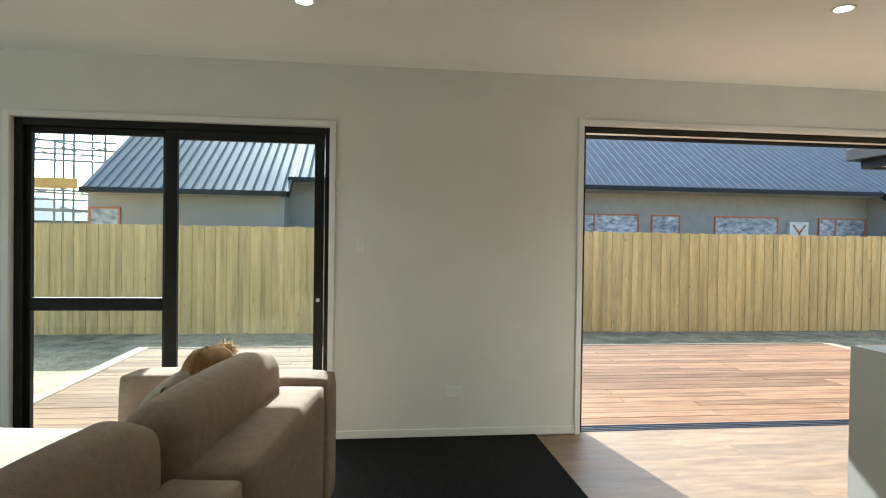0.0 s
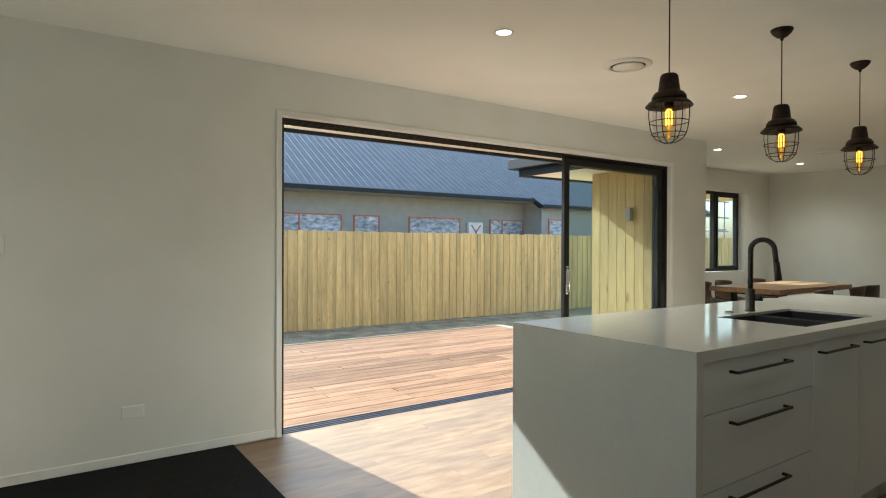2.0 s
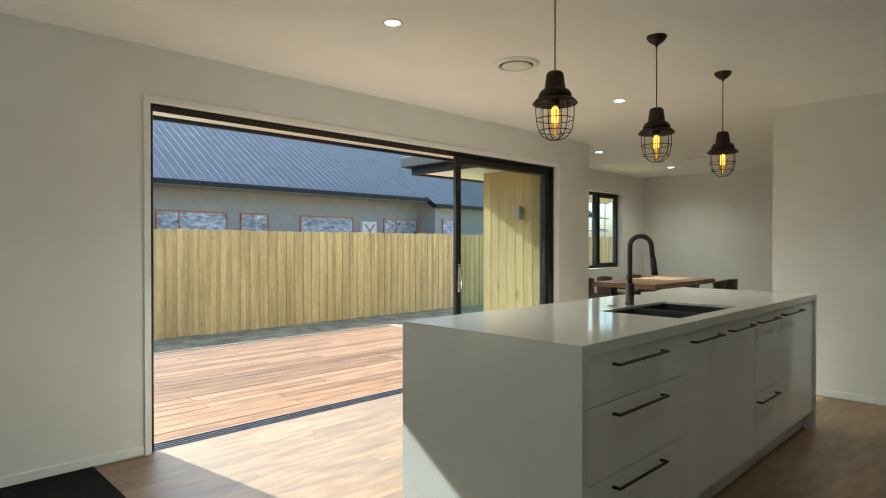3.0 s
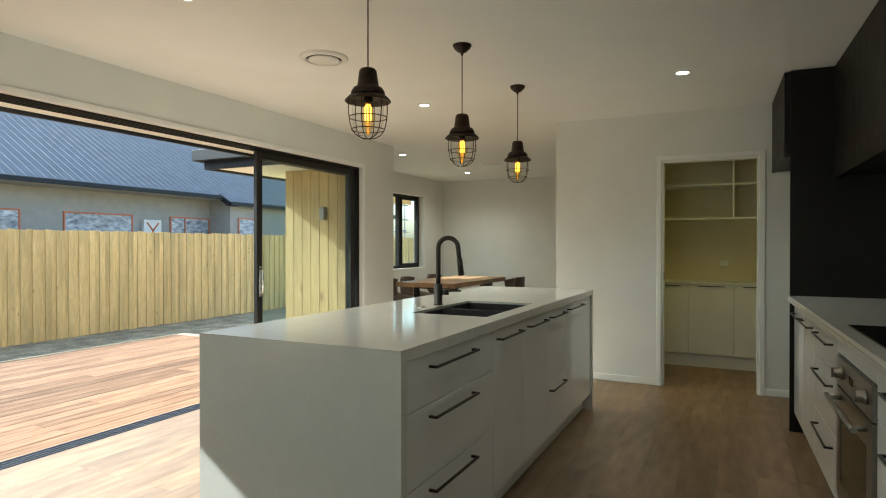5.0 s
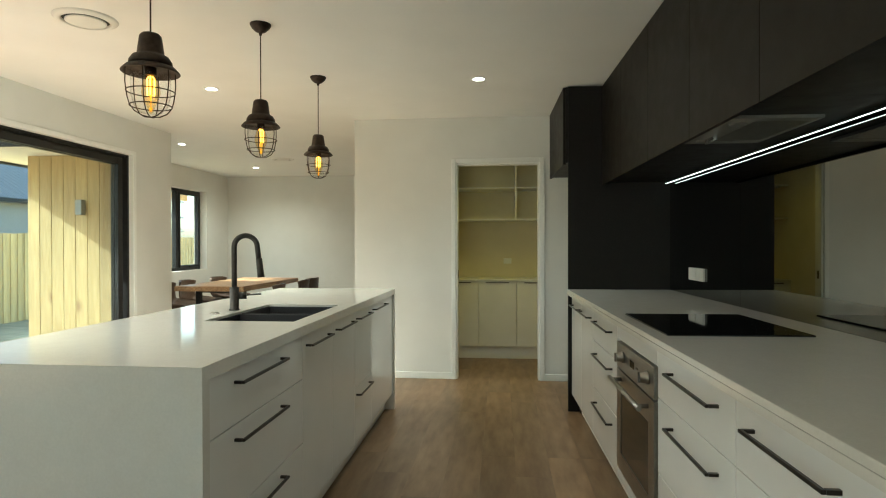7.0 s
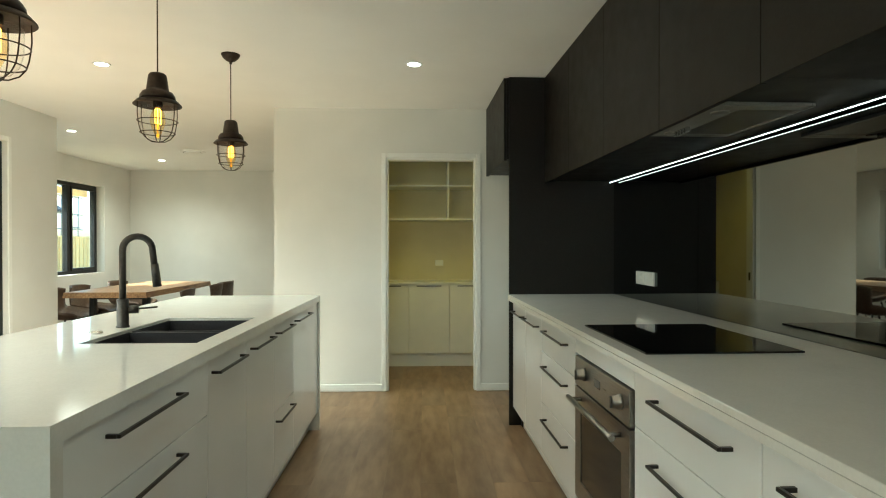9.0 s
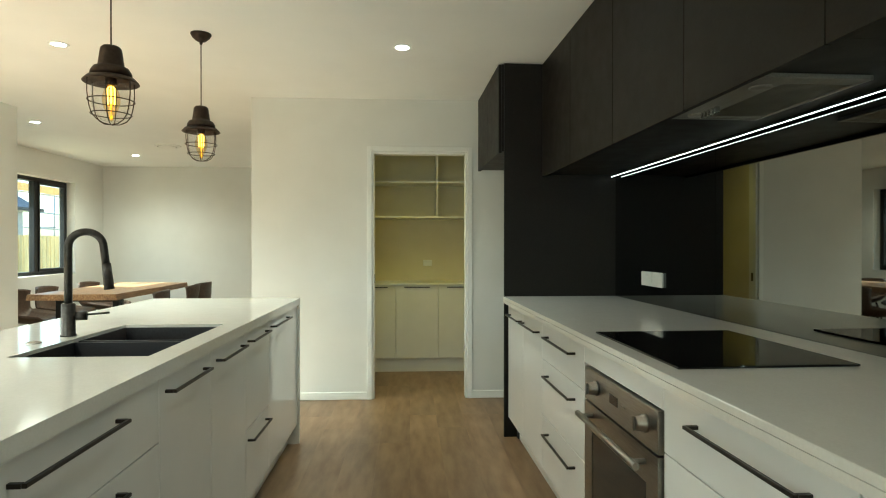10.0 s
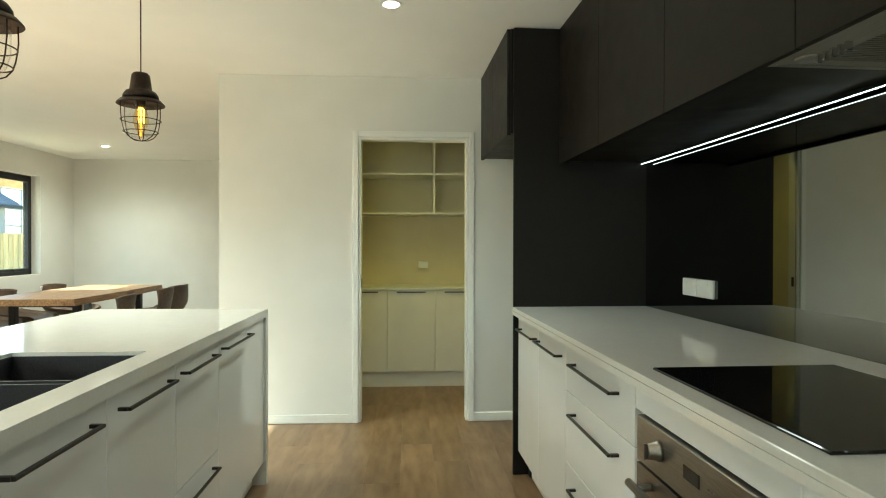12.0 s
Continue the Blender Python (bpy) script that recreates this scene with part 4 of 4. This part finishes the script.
part("body", boxes((5.863, 5.929, 4.70, 4.77, 1.545, 1.70), bevel=0.004), HOODSTEEL, wl)
part("bracket", boxes((5.929, 5.9565, 4.715, 4.755, 1.595, 1.65), bevel=0.002), GUNMETAL, wl)

FENY, FZ0, FZ1 = 11.0, GZ, 1.508
fence = thing("fence", (4.0, FENY, FZ0), "long treated pine paling fence along the boundary", "fence")
part("top_rail", boxes((-14.0, 22.0, FENY + 0.045, FENY + 0.095, 1.2, 1.29)), FENCEWOOD, fence)
part("bottom_rail", boxes((-14.0, 22.0, FENY + 0.045, FENY + 0.095, 0.05, 0.14)), FENCEWOOD, fence)
for k in range(13):
    part("post", boxes((-13.5 + 2.9 * k, -13.4 + 2.9 * k, FENY + 0.096, FENY + 0.196, GZ, 1.5)), FENCEWOOD, fence)
paling = {}
for v in range(5):
    bm = boxes((-0.054, 0.054, -0.0095, 0.0095, 0, FZ1 - FZ0), bevel=0.003)
    me = mesh_of(bm, "paling", FENCEWOOD)
    paling[v] = me

# ---- neighbouring house under construction ----
NW = 14.0
nh = thing("house", (2.2, NW, GZ), "grey plastered house next door with blue-grey steel roof, windows taped over", "house")
part("wall", boxes((-1.95, 12.66, NW, NW + 0.2, GZ, 2.54)), PLASTER, nh)
part("wall", boxes((-5.95, -1.95, 13.2, 13.4, GZ, 2.30), (-2.15, -1.95, 13.4, NW + 0.2, GZ, 2.54)), PLASTER, nh)
part("wall", boxes((12.66, 21.0, 13.2, 13.4, GZ, 2.36), (12.66, 12.86, 13.4, NW + 0.2, GZ, 2.54)), PLASTER, nh)
part("wall", boxes((-5.95, -5.75, 13.4, 24.0, GZ, 2.6)), PLASTER, nh)


def roof_plane(x0, x1, y0, z0, y1, z1, hip0, hip1, rib=0.20):
    """A sloping steel sheet rising from its eave, with raised ribs; hips cut its ends."""
    bm = bmesh.new()
    t = 0.03
    q = [(x0, y0, z0), (x1, y0, z0), (x1 - hip1, y1, z1), (x0 + hip0, y1, z1)]
    a = [bm.verts.new(p) for p in q]
    b = [bm.verts.new((p[0], p[1], p[2] - t)) for p in q]
    bm.faces.new(a), bm.faces.new(b[::-1])
    for i in range(4):
        bm.faces.new((a[i], b[i], b[(i + 1) % 4], a[(i + 1) % 4]))
    ribs = bmesh.new()
    d = Vector((0, y1 - y0, z1 - z0))
    up = Vector((0, -(z1 - z0), y1 - y0)).normalized() * 0.015
    x = x0 + 0.1
    while x < x1 - 0.05:
        f = 1.0
        if hip0 > 0 and x < x0 + hip0:
            f = min(f, (x - x0) / hip0)
        if hip1 > 0 and x > x1 - hip1:
            f = min(f, (x1 - x) / hip1)
        p0, p1 = Vector((x, y0, z0)), Vector((x, y0, z0)) + d * f
        w = 0.014
        c = [p0 + Vector((-w, 0, 0.002)), p0 + Vector((w, 0, 0.002)), p1 + Vector((w, 0, 0.002)), p1 + Vector((-w, 0, 0.002))]
        lo = [ribs.verts.new(p) for p in c]
        hi = [ribs.verts.new(p + up + Vector(((0.005 if i in (0, 3) else -0.005), 0, 0))) for i, p in enumerate(c)]
        ribs.faces.new(hi)
        for i in range(4):
            ribs.faces.new((lo[i], lo[(i + 1) % 4], hi[(i + 1) % 4], hi[i]))
        x += rib
    return bm, ribs


SLOPE = 0.60
EL, ER, EM = 2.28, 2.46, 2.64  # eave heights of the end wings and of the middle
for args in ((-1.78, 12.40, 13.30, EM, 20.0, EM + SLOPE * 6.7, 0, 0), (-5.85, -1.80, 12.70, EL, 20.0, EL + SLOPE * 7.30, 0, 0), (12.42, 21.6, 13.0, ER, 20.0, ER + SLOPE * 7.0, 0, 0)):
    bm, ribs = roof_plane(*args)
    rf = part("roof", bm, ROOFSTEEL, nh)
    rb = part("roof_ribs", ribs, ROOFSTEEL, rf)
    rb["kind"] = "stuff"
for r in ((-1.88, 12.38, 13.18, 13.30, EM - 0.11, EM), (-5.85, -1.83, 12.58, 12.70, EL - 0.11, EL), (12.42, 21.6, 12.88, 13.0, ER - 0.11, ER)):
    part("gutter", boxes(r, bevel=0.012), GUTTER, nh)
for x, yb, el, ln in ((-1.84, 12.66, EL, 0.78), (12.38, 12.94, ER, 0.45)):
    bm = boxes((x, x + 0.06, 0, ln, -0.14, 0.0))
    bmesh.ops.transform(bm, matrix=pose(0, yb, el, math.degrees(math.atan(SLOPE)), 0, 0), verts=bm.verts[:])
    part("barge_board", bm, GUTTER, nh)
for r in ((-1.95, 12.66, 13.20, 14.0, EM - 0.115, EM - 0.095), (-5.85, -1.95, 12.60, 13.2, EL - 0.115, EL - 0.095), (12.66, 21.0, 12.90, 13.2, ER - 0.115, ER - 0.095)):
    part("eave_lining", boxes(r), PLASTER, nh)


def taped_window(x0, x1, z0, z1, y, bars=()):
    w = part("window", boxes((x0, x1, y - 0.02, y - 0.005, z0, z1)), FILMPLASTIC, nh, "window covered in crumpled plastic film")
    t = 0.035
    rows = [(x0 - t, x0, z0 - t, z1 + t), (x1, x1 + t, z0 - t, z1 + t), (x0, x1, z1, z1 + t), (x0, x1, z0 - t, z0)] + [(b, b + t, z0, z1) for b in bars]
    for a, b, c, e in rows:
        part("frame_tape", boxes((a, b, y - 0.035, y - 0.002, c, e)), ORANGETAPE, w, "orange masking tape")


taped_window(4.85, 6.42, 1.2, 1.98, NW, (5.30,))
taped_window(6.82, 7.50, 1.2, 1.98, NW)
taped_window(8.48, 10.14, 1.2, 1.98, NW)
taped_window(11.32, 12.58, 1.2, 1.98, NW, (11.75,))
taped_window(1.0, 2.6, 1.2, 1.98, NW)
taped_window(-5.88, -5.33, 1.1, 1.87, 13.2)
taped_window(12.98, 13.65, 1.2, 2.00, 13.2)
mb = part("meter_box", boxes((10.42, 10.94, NW - 0.12, NW, 1.40, 1.90), bevel=0.008), ORANGE, nh, "white meter box with an orange tape mark")
for dx, a in ((-0.09, 40), (0.09, -40)):
    bm = boxes((-0.02, 0.02, -0.004, 0.004, 0.0, 0.27))
    bmesh.ops.transform(bm, matrix=pose(10.68, NW - 0.126, 1.62, 0, -a, 0), verts=bm.verts[:])
    part("tape_mark", bm, ORANGETAPE, mb)
part("tape_mark", boxes((10.655, 10.705, NW - 0.13, NW - 0.122, 1.44, 1.66)), ORANGETAPE, mb)


def scaffold(xs, y0, y1, lifts, top, label):
    s = thing("scaffold", ((xs[0] + xs[-1]) / 2, y0, GZ), label, "scaffold")
    for yy in (y0, y1):
        for k, x in enumerate(xs if yy == y0 else xs[1:4:2]):
            part("upright", tube(bmesh.new(), [(x, yy, GZ), (x + 0.03, yy, top + (0.25 if k % 2 else -0.1))], 0.034, 8), GALV, s)
        for z in lifts if yy == y0 else lifts[::2]:
            part("ledger", tube(bmesh.new(), [(xs[0] - 0.9, yy, z + 0.04), (xs[-1] + (0.35 if yy == y0 else -0.6), yy, z - 0.03)], 0.032, 8), GALV, s)
    for x in xs[::2]:
        for z in lifts[::2]:
            part("transom", tube(bmesh.new(), [(x, y0 - 0.1, z + 0.05), (x, y1 + 0.1, z + 0.05)], 0.026, 8), GALV, s)
    part("brace", tube(bmesh.new(), [(xs[0] - 0.4, y0 - 0.05, lifts[0] + 0.3), (xs[0] + 0.5, y0 - 0.05, top)], 0.022, 8), GALV, s)
    part("brace", tube(bmesh.new(), [(xs[0], y0 - 0.05, lifts[-1] + 0.1), (xs[-1], y0 - 0.05, lifts[-2])], 0.022, 8), GALV, s)
    return s


sc = scaffold((-10.6, -10.35, -9.5, -9.2, -8.3), 19.5, 20.7, (2.1, 2.4, 2.68, 3.6, 3.95, 4.2), 4.5, "galvanised tube scaffold with an orange toe board")
part("toe_board", boxes((-12.0, -9.05, 19.42, 19.46, 2.74, 3.06)), PLYWOOD, sc, "orange timber toe board")
sc2 = scaffold((18.5, 19.6, 20.7, 21.8, 22.9, 24.0, 25.1), 14.6, 15.8, (1.9, 2.5, 3.2, 3.9, 4.6), 5.0, "galvanised tube scaffold beyond the fence")
part("toe_board", boxes((18.0, 25.6, 14.5, 14.54, 3.22, 3.5)), PLYWOOD, sc2, "orange timber toe board")
for (x0, x1, y0, z) in ((-26.0, -11.5, 26.0, 1.9), (18.0, 40.0, 30.0, 2.4)):
    h2 = thing("house", ((x0 + x1) / 2, y0, GZ), "low distant house with grey walls and dark roof", "house")
    part("wall", boxes((x0, x1, y0, y0 + 8, GZ, z)), PLASTER, h2)
    bm = bmesh.new()
    v = [bm.verts.new(p) for p in ((x0 - 0.5, y0 - 0.5, z), (x1 + 0.5, y0 - 0.5, z), (x1 + 0.5, y0 + 8.5, z), (x0 - 0.5, y0 + 8.5, z), (x0 + 4, y0 + 4, z + 1.3), (x1 - 4, y0 + 4, z + 1.3))]
    for q in ((0, 1, 5, 4), (1, 2, 5), (2, 3, 4, 5), (3, 0, 4), (3, 2, 1, 0)):
        bm.faces.new([v[i] for i in q])
    part("roof", bm, ROOFSTEEL, h2)

# ---- sofa ----
SF = pose(-0.225, 3.03, 0, 0, 0, -7.5)  # outer far corner of the back; its length runs towards -y


def soft(x0, x1, y0, y1, z0, z1, r=0.04, puff=0.0, seed=0, cuts=9):
    """A padded block: rounded box, slightly puffed and uneven."""
    bm = boxes((x0, x1, y0, y1, z0, z1))
    bmesh.ops.subdivide_edges(bm, edges=bm.edges[:], cuts=cuts, use_grid_fill=True)
    c, h = Vector(((x0 + x1) / 2, (y0 + y1) / 2, (z0 + z1) / 2)), Vector(((x1 - x0) / 2, (y1 - y0) / 2, (z1 - z0) / 2))
    for v in bm.verts:
        p = v.co - c
        inner = Vector([max(-h[i] + r, min(h[i] - r, p[i])) for i in range(3)])
        d = p - inner
        if d.length > 1e-6:
            m = max(abs(d[i]) for i in range(3))
            p = inner + d.normalized() * m if m > 0 else p
        u = Vector([p[i] / h[i] for i in range(3)])
        for i in range(3):
            j, k = (i + 1) % 3, (i + 2) % 3
            p[i] += u[i] * puff * max(0, 1 - u[j] ** 2) * max(0, 1 - u[k] ** 2)
        p += Vector((noise.noise(p * 3 + Vector((seed, 0, 0))), noise.noise(p * 3 + Vector((0, seed, 5))), noise.noise(p * 3 + Vector((9, 0, seed))))) * 0.006
        v.co = c + p
    for f in bm.faces:
        f.smooth = True
    bmesh.ops.transform(bm, matrix=SF, verts=bm.verts[:])
    return bm


sofa = thing("sofa", (-1.0, 1.7, 0.01), "beige linen modular corner sofa standing on carpet", "sofa")
part("arm", soft(-0.97, 0.0, -0.215, 0.0, 0.045, 0.650, 0.025, 0.006, 1), FABRIC, sofa)
part("back_frame", soft(-0.235, -0.004, -1.262, -0.220, 0.045, 0.628, 0.03, 0.006, 2), FABRIC, sofa)
part("back_frame", soft(-0.235, -0.004, -2.70, -1.272, 0.045, 0.628, 0.03, 0.006, 3), FABRIC, sofa)
part("chaise_base", soft(-2.05, -0.24, -1.262, -0.220, 0.045, 0.27, 0.03, 0.0, 4), FABRIC, sofa)
part("seat_base", soft(-0.97, -0.24, -2.70, -1.272, 0.045, 0.27, 0.03, 0.0, 5), FABRIC, sofa)
part("seat_cushion", soft(-2.05, -0.24, -1.262, -0.225, 0.27, 0.425, 0.05, 0.012, 6, 12), CREAM, sofa)
part("seat_cushion", soft(-0.97, -0.24, -2.70, -1.272, 0.27, 0.425, 0.05, 0.012, 7, 12), CREAM, sofa)
part("back_cushion", soft(-0.405, -0.200, -1.262, -0.23, 0.43, 0.795, 0.09, 0.014, 8, 14), FABRIC, sofa)
part("back_cushion", soft(-0.435, -0.21, -2.55, -1.275, 0.43, 0.80, 0.09, 0.014, 9, 14), FABRIC, sofa)
for fx, fy in ((-0.10, -0.10), (-0.10, -2.6), (-1.9, -0.4), (-1.9, -1.25)):
    bm = lathe(bmesh.new(), [(0.02, 0.011), (0.024, 0.05)], 12, (fx, fy, 0))
    bmesh.ops.transform(bm, matrix=SF, verts=bm.verts[:])
    part("foot", bm, BLACKALU, sofa)


def throw_cushion(at, turn, size, material, label, fringe):
    c = thing("throw_cushion", at, label, "cushion")
    bm = bmesh.new()
    n = 16
    m = Matrix.Translation(at) @ Euler([radians(a) for a in turn]).to_matrix().to_4x4()
    for s in (1, -1):
        g = []
        for i in range(n + 1):
            row = []
            for j in range(n + 1):
                u, w = i / n * 2 - 1, j / n * 2 - 1
                pin = 1 - 0.10 * (u * u) * (w * w)
                t = (max(0, 1 - u ** 4) * max(0, 1 - w ** 4)) ** 0.6
                row.append(bm.verts.new(m @ Vector((u * size * pin, s * (0.004 + t * size * 0.36), w * size * pin + 0.004 * noise.noise(Vector((u * 3, w * 3, s)))))))
            g.append(row)
        for i in range(n):
            for j in range(n):
                f = bm.faces.new((g[i][j], g[i + 1][j], g[i + 1][j + 1], g[i][j + 1]))
                f.smooth = True
    bmesh.ops.remove_doubles(bm, verts=bm.verts[:], dist=0.0085)
    cu = part("cover", bm, material, c)
    if fringe:
        r = random.Random(3)
        bm = bmesh.new()
        for k in range(150):
            p = m @ Vector((size * 0.9 + r.uniform(-0.03, 0.01), r.uniform(-0.02, 0.02), size * 0.9 + r.uniform(-0.03, 0.01)))
            d = Vector((r.uniform(-1, 1), r.uniform(-1, 1), r.uniform(-0.6, 1))).normalized() * r.uniform(0.03, 0.06)
            tube(bm, [p, p + d * 0.6, p + d + Vector((0, 0, -0.01))], [0.0035, 0.003, 0.002], 4)
        part("tassel", bm, STRAW, c, "straw yarn tassel")


throw_cushion((-0.735, 2.57, 0.655), (12, 8, 86), 0.20, TAN, "tan velvet cushion with a tassel, leaning on the sofa back", True)
throw_cushion((-0.80, 2.36, 0.595), (14, -10, 80), 0.19, CREAM, "cream woven cushion leaning on the sofa back", False)

# ---- dining table and chairs ----
tb = thing("dining_table", (8.05, 3.95, 0), "long timber slab dining table with a natural edge", "table")
bm = bmesh.new()
TX0, TX1, TY0, TY1 = 7.06, 9.00, 3.53, 4.42
n = 40
top, bot = [], []
for i in range(n + 1):
    x = TX0 + (TX1 - TX0) * i / n
    a, b = TY0 + 0.03 * noise.noise(Vector((x * 1.3, 0, 0))), TY1 + 0.03 * noise.noise(Vector((x * 1.3, 7, 0)))
    top.append((bm.verts.new((x, a + 0.012, 0.742)), bm.verts.new((x, b - 0.012, 0.742))))
    bot.append((bm.verts.new((x, a, 0.682)), bm.verts.new((x, b, 0.682))))
for i in range(n):
    for q in ((top[i][0], top[i + 1][0], top[i + 1][1], top[i][1]), (bot[i][1], bot[i + 1][1], bot[i + 1][0], bot[i][0]), (bot[i][0], bot[i + 1][0], top[i + 1][0], top[i][0]), (top[i][1], top[i + 1][1], bot[i + 1][1], bot[i][1])):
        bm.faces.new(q)
for i in (0, n):
    bm.faces.new((top[i][0], top[i][1], bot[i][1], bot[i][0]))
part("tabletop", bm, SLAB, tb)
for lx in (7.36, 8.66):
    part("leg", boxes((lx, lx + 0.06, 3.66, 3.72, 0, 0.682), (lx, lx + 0.06, 4.24, 4.30, 0, 0.682), (lx, lx + 0.06, 3.72, 4.24, 0.0, 0.04), (lx, lx + 0.06, 3.72, 4.24, 0.642, 0.682), bevel=0.003), BLACKALU, tb, "black steel frame leg")


def chair(at, rz, group):
    """A bucket chair: one bent shell with side wings, on four splayed steel legs."""
    c = thing("dining_chair", (0, 0, 0), "brown leather bucket dining chair with black legs", "chair", group)
    bm = bmesh.new()
    nu, nv = 14, 18
    prof = [(0.24, 0.455), (0.21, 0.45), (0.10, 0.435), (0.0, 0.43), (-0.10, 0.435), (-0.17, 0.455), (-0.205, 0.50), (-0.225, 0.58), (-0.24, 0.65), (-0.25, 0.715), (-0.255, 0.765)]

    def at_v(v):
        f = v * (len(prof) - 1)
        i = min(int(f), len(prof) - 2)
        f -= i
        return Vector((prof[i][0] * (1 - f) + prof[i + 1][0] * f, prof[i][1] * (1 - f) + prof[i + 1][1] * f))
    skins = []
    for off in (0.0, 0.022):
        g = []
        for j in range(nv + 1):
            v = j / nv
            p = at_v(v)
            row = []
            for i in range(nu + 1):
                u = i / nu * 2 - 1
                w = 0.235 * (1 - 0.10 * v ** 3)
                lift = 0.10 * abs(u) ** 3 * (0.25 + 0.75 * math.sin(math.pi * min(1, v * 1.15)))
                back = max(0.0, (v - 0.45) / 0.55)
                row.append(bm.verts.new((u * w, p.x + back * 0.09 * u * u - off * back * -1 * -1, p.y + lift * (1 - back) - 0.02 * back * abs(u) ** 5 - off * (1 - back))))
            g.append(row)
        skins.append(g)
        for j in range(nv):
            for i in range(nu):
                f = bm.faces.new((g[j][i], g[j][i + 1], g[j + 1][i + 1], g[j + 1][i]))
                f.smooth = True
    a, b = skins
    rim = [(j, 0) for j in range(nv + 1)] + [(nv, i) for i in range(1, nu + 1)] + [(j, nu) for j in range(nv - 1, -1, -1)] + [(0, i) for i in range(nu - 1, 0, -1)]
    for k in range(len(rim)):
        (j, i), (j2, i2) = rim[k], rim[(k + 1) % len(rim)]
        bm.faces.new((a[j][i], a[j2][i2], b[j2][i2], b[j][i]))
    part("shell", bm, LEATHER, c)
    for sx in (-1, 1):
        for sy in (-1, 1):
            part("leg", tube(bmesh.new(), [(sx * 0.13, sy * 0.12, 0.43), (sx * 0.21, sy * 0.21, 0.0)], [0.013, 0.009], 10), BLACKALU, c)
    c.matrix_basis = pose(*at, 0, 0, 0, rz) if len(at) == 2 else pose(*at, 0, 0, rz)
    return c


c0 = chair((7.30, 3.40, 0), 8, "chairs round the dining table")
for x, y, rz in ((8.22, 3.40, 5), (8.70, 3.42, -6), (7.42, 4.56, 178), (7.98, 4.56, 183), (8.80, 4.54, 176)):
    copy_thing(c0, pose(x, y, 0, 0, 0, rz))

# ---- pieces of fence, deck and floor ----
x, k = -8.0, 0
while x < 21.0:
    ob = piece("paling", paling[rng.randrange(5)], fence, (x + rng.uniform(-0.004, 0.004) - 4.0, (0.010 if k % 2 else -0.010) + 0.02, rng.uniform(-0.012, 0.012)))
    ob.rotation_euler = (0, radians(rng.uniform(-0.25, 0.25)), 0)
    x += 0.0985
    k += 1

deck = thing("deck", (0, 0, 0), "reddish hardwood deck boards outside the sliding doors", "deck", kind="structure")
dmesh = {}
y = DY0 + 0.015
while y < DY1 - 0.1:
    xend = 5.95 if y < 5.38 else DX1
    x = DX0 + 0.004
    while x < xend - 0.02:
        ln = rng.choice((1.8, 2.4, 3.0, 3.6))
        if xend - (x + ln) < 0.7:
            ln = xend - x
        ln = round(ln, 3)
        if ln not in dmesh:
            dmesh[ln] = mesh_of(boxes((0.0015, ln - 0.0015, 0, 0.1375, -0.028, 0), bevel=0.003), "deck_board", DECKWOOD)
        piece("deck_board", dmesh[ln], deck, (x, y, DKZ + rng.uniform(-0.001, 0.001)))
        x += ln
    y += 0.1405

floor = thing("floor", (0, 0, 0), "oak-look plank floor in kitchen and dining room", "floor", kind="structure")
fmesh = {}


def plank_rows(x0, x1, y0, y1, w=0.19):
    y = y0
    while y < y1 - 0.01:
        ww = round(min(w, y1 - y), 3)
        x = x0
        first = True
        while x < x1 - 0.01:
            ln = rng.choice((0.6, 0.9, 1.2)) if first else 1.5
            first = False
            if x1 - (x + ln) < 0.3:
                ln = x1 - x
            ln = round(ln, 3)
            if (ln, ww) not in fmesh:
                fmesh[ln, ww] = mesh_of(boxes((0.0002, ln - 0.0002, 0.0002, ww - 0.0002, -0.012, 0)), "plank", PLANK)
            piece("plank", fmesh[ln, ww], floor, (x, y, 0.0))
            x += ln
        y += w


plank_rows(1.037, EX, -0.93, NY)
plank_rows(1.345, 5.51, NY, 3.955)
plank_rows(DNX, EX, NY, DNY)
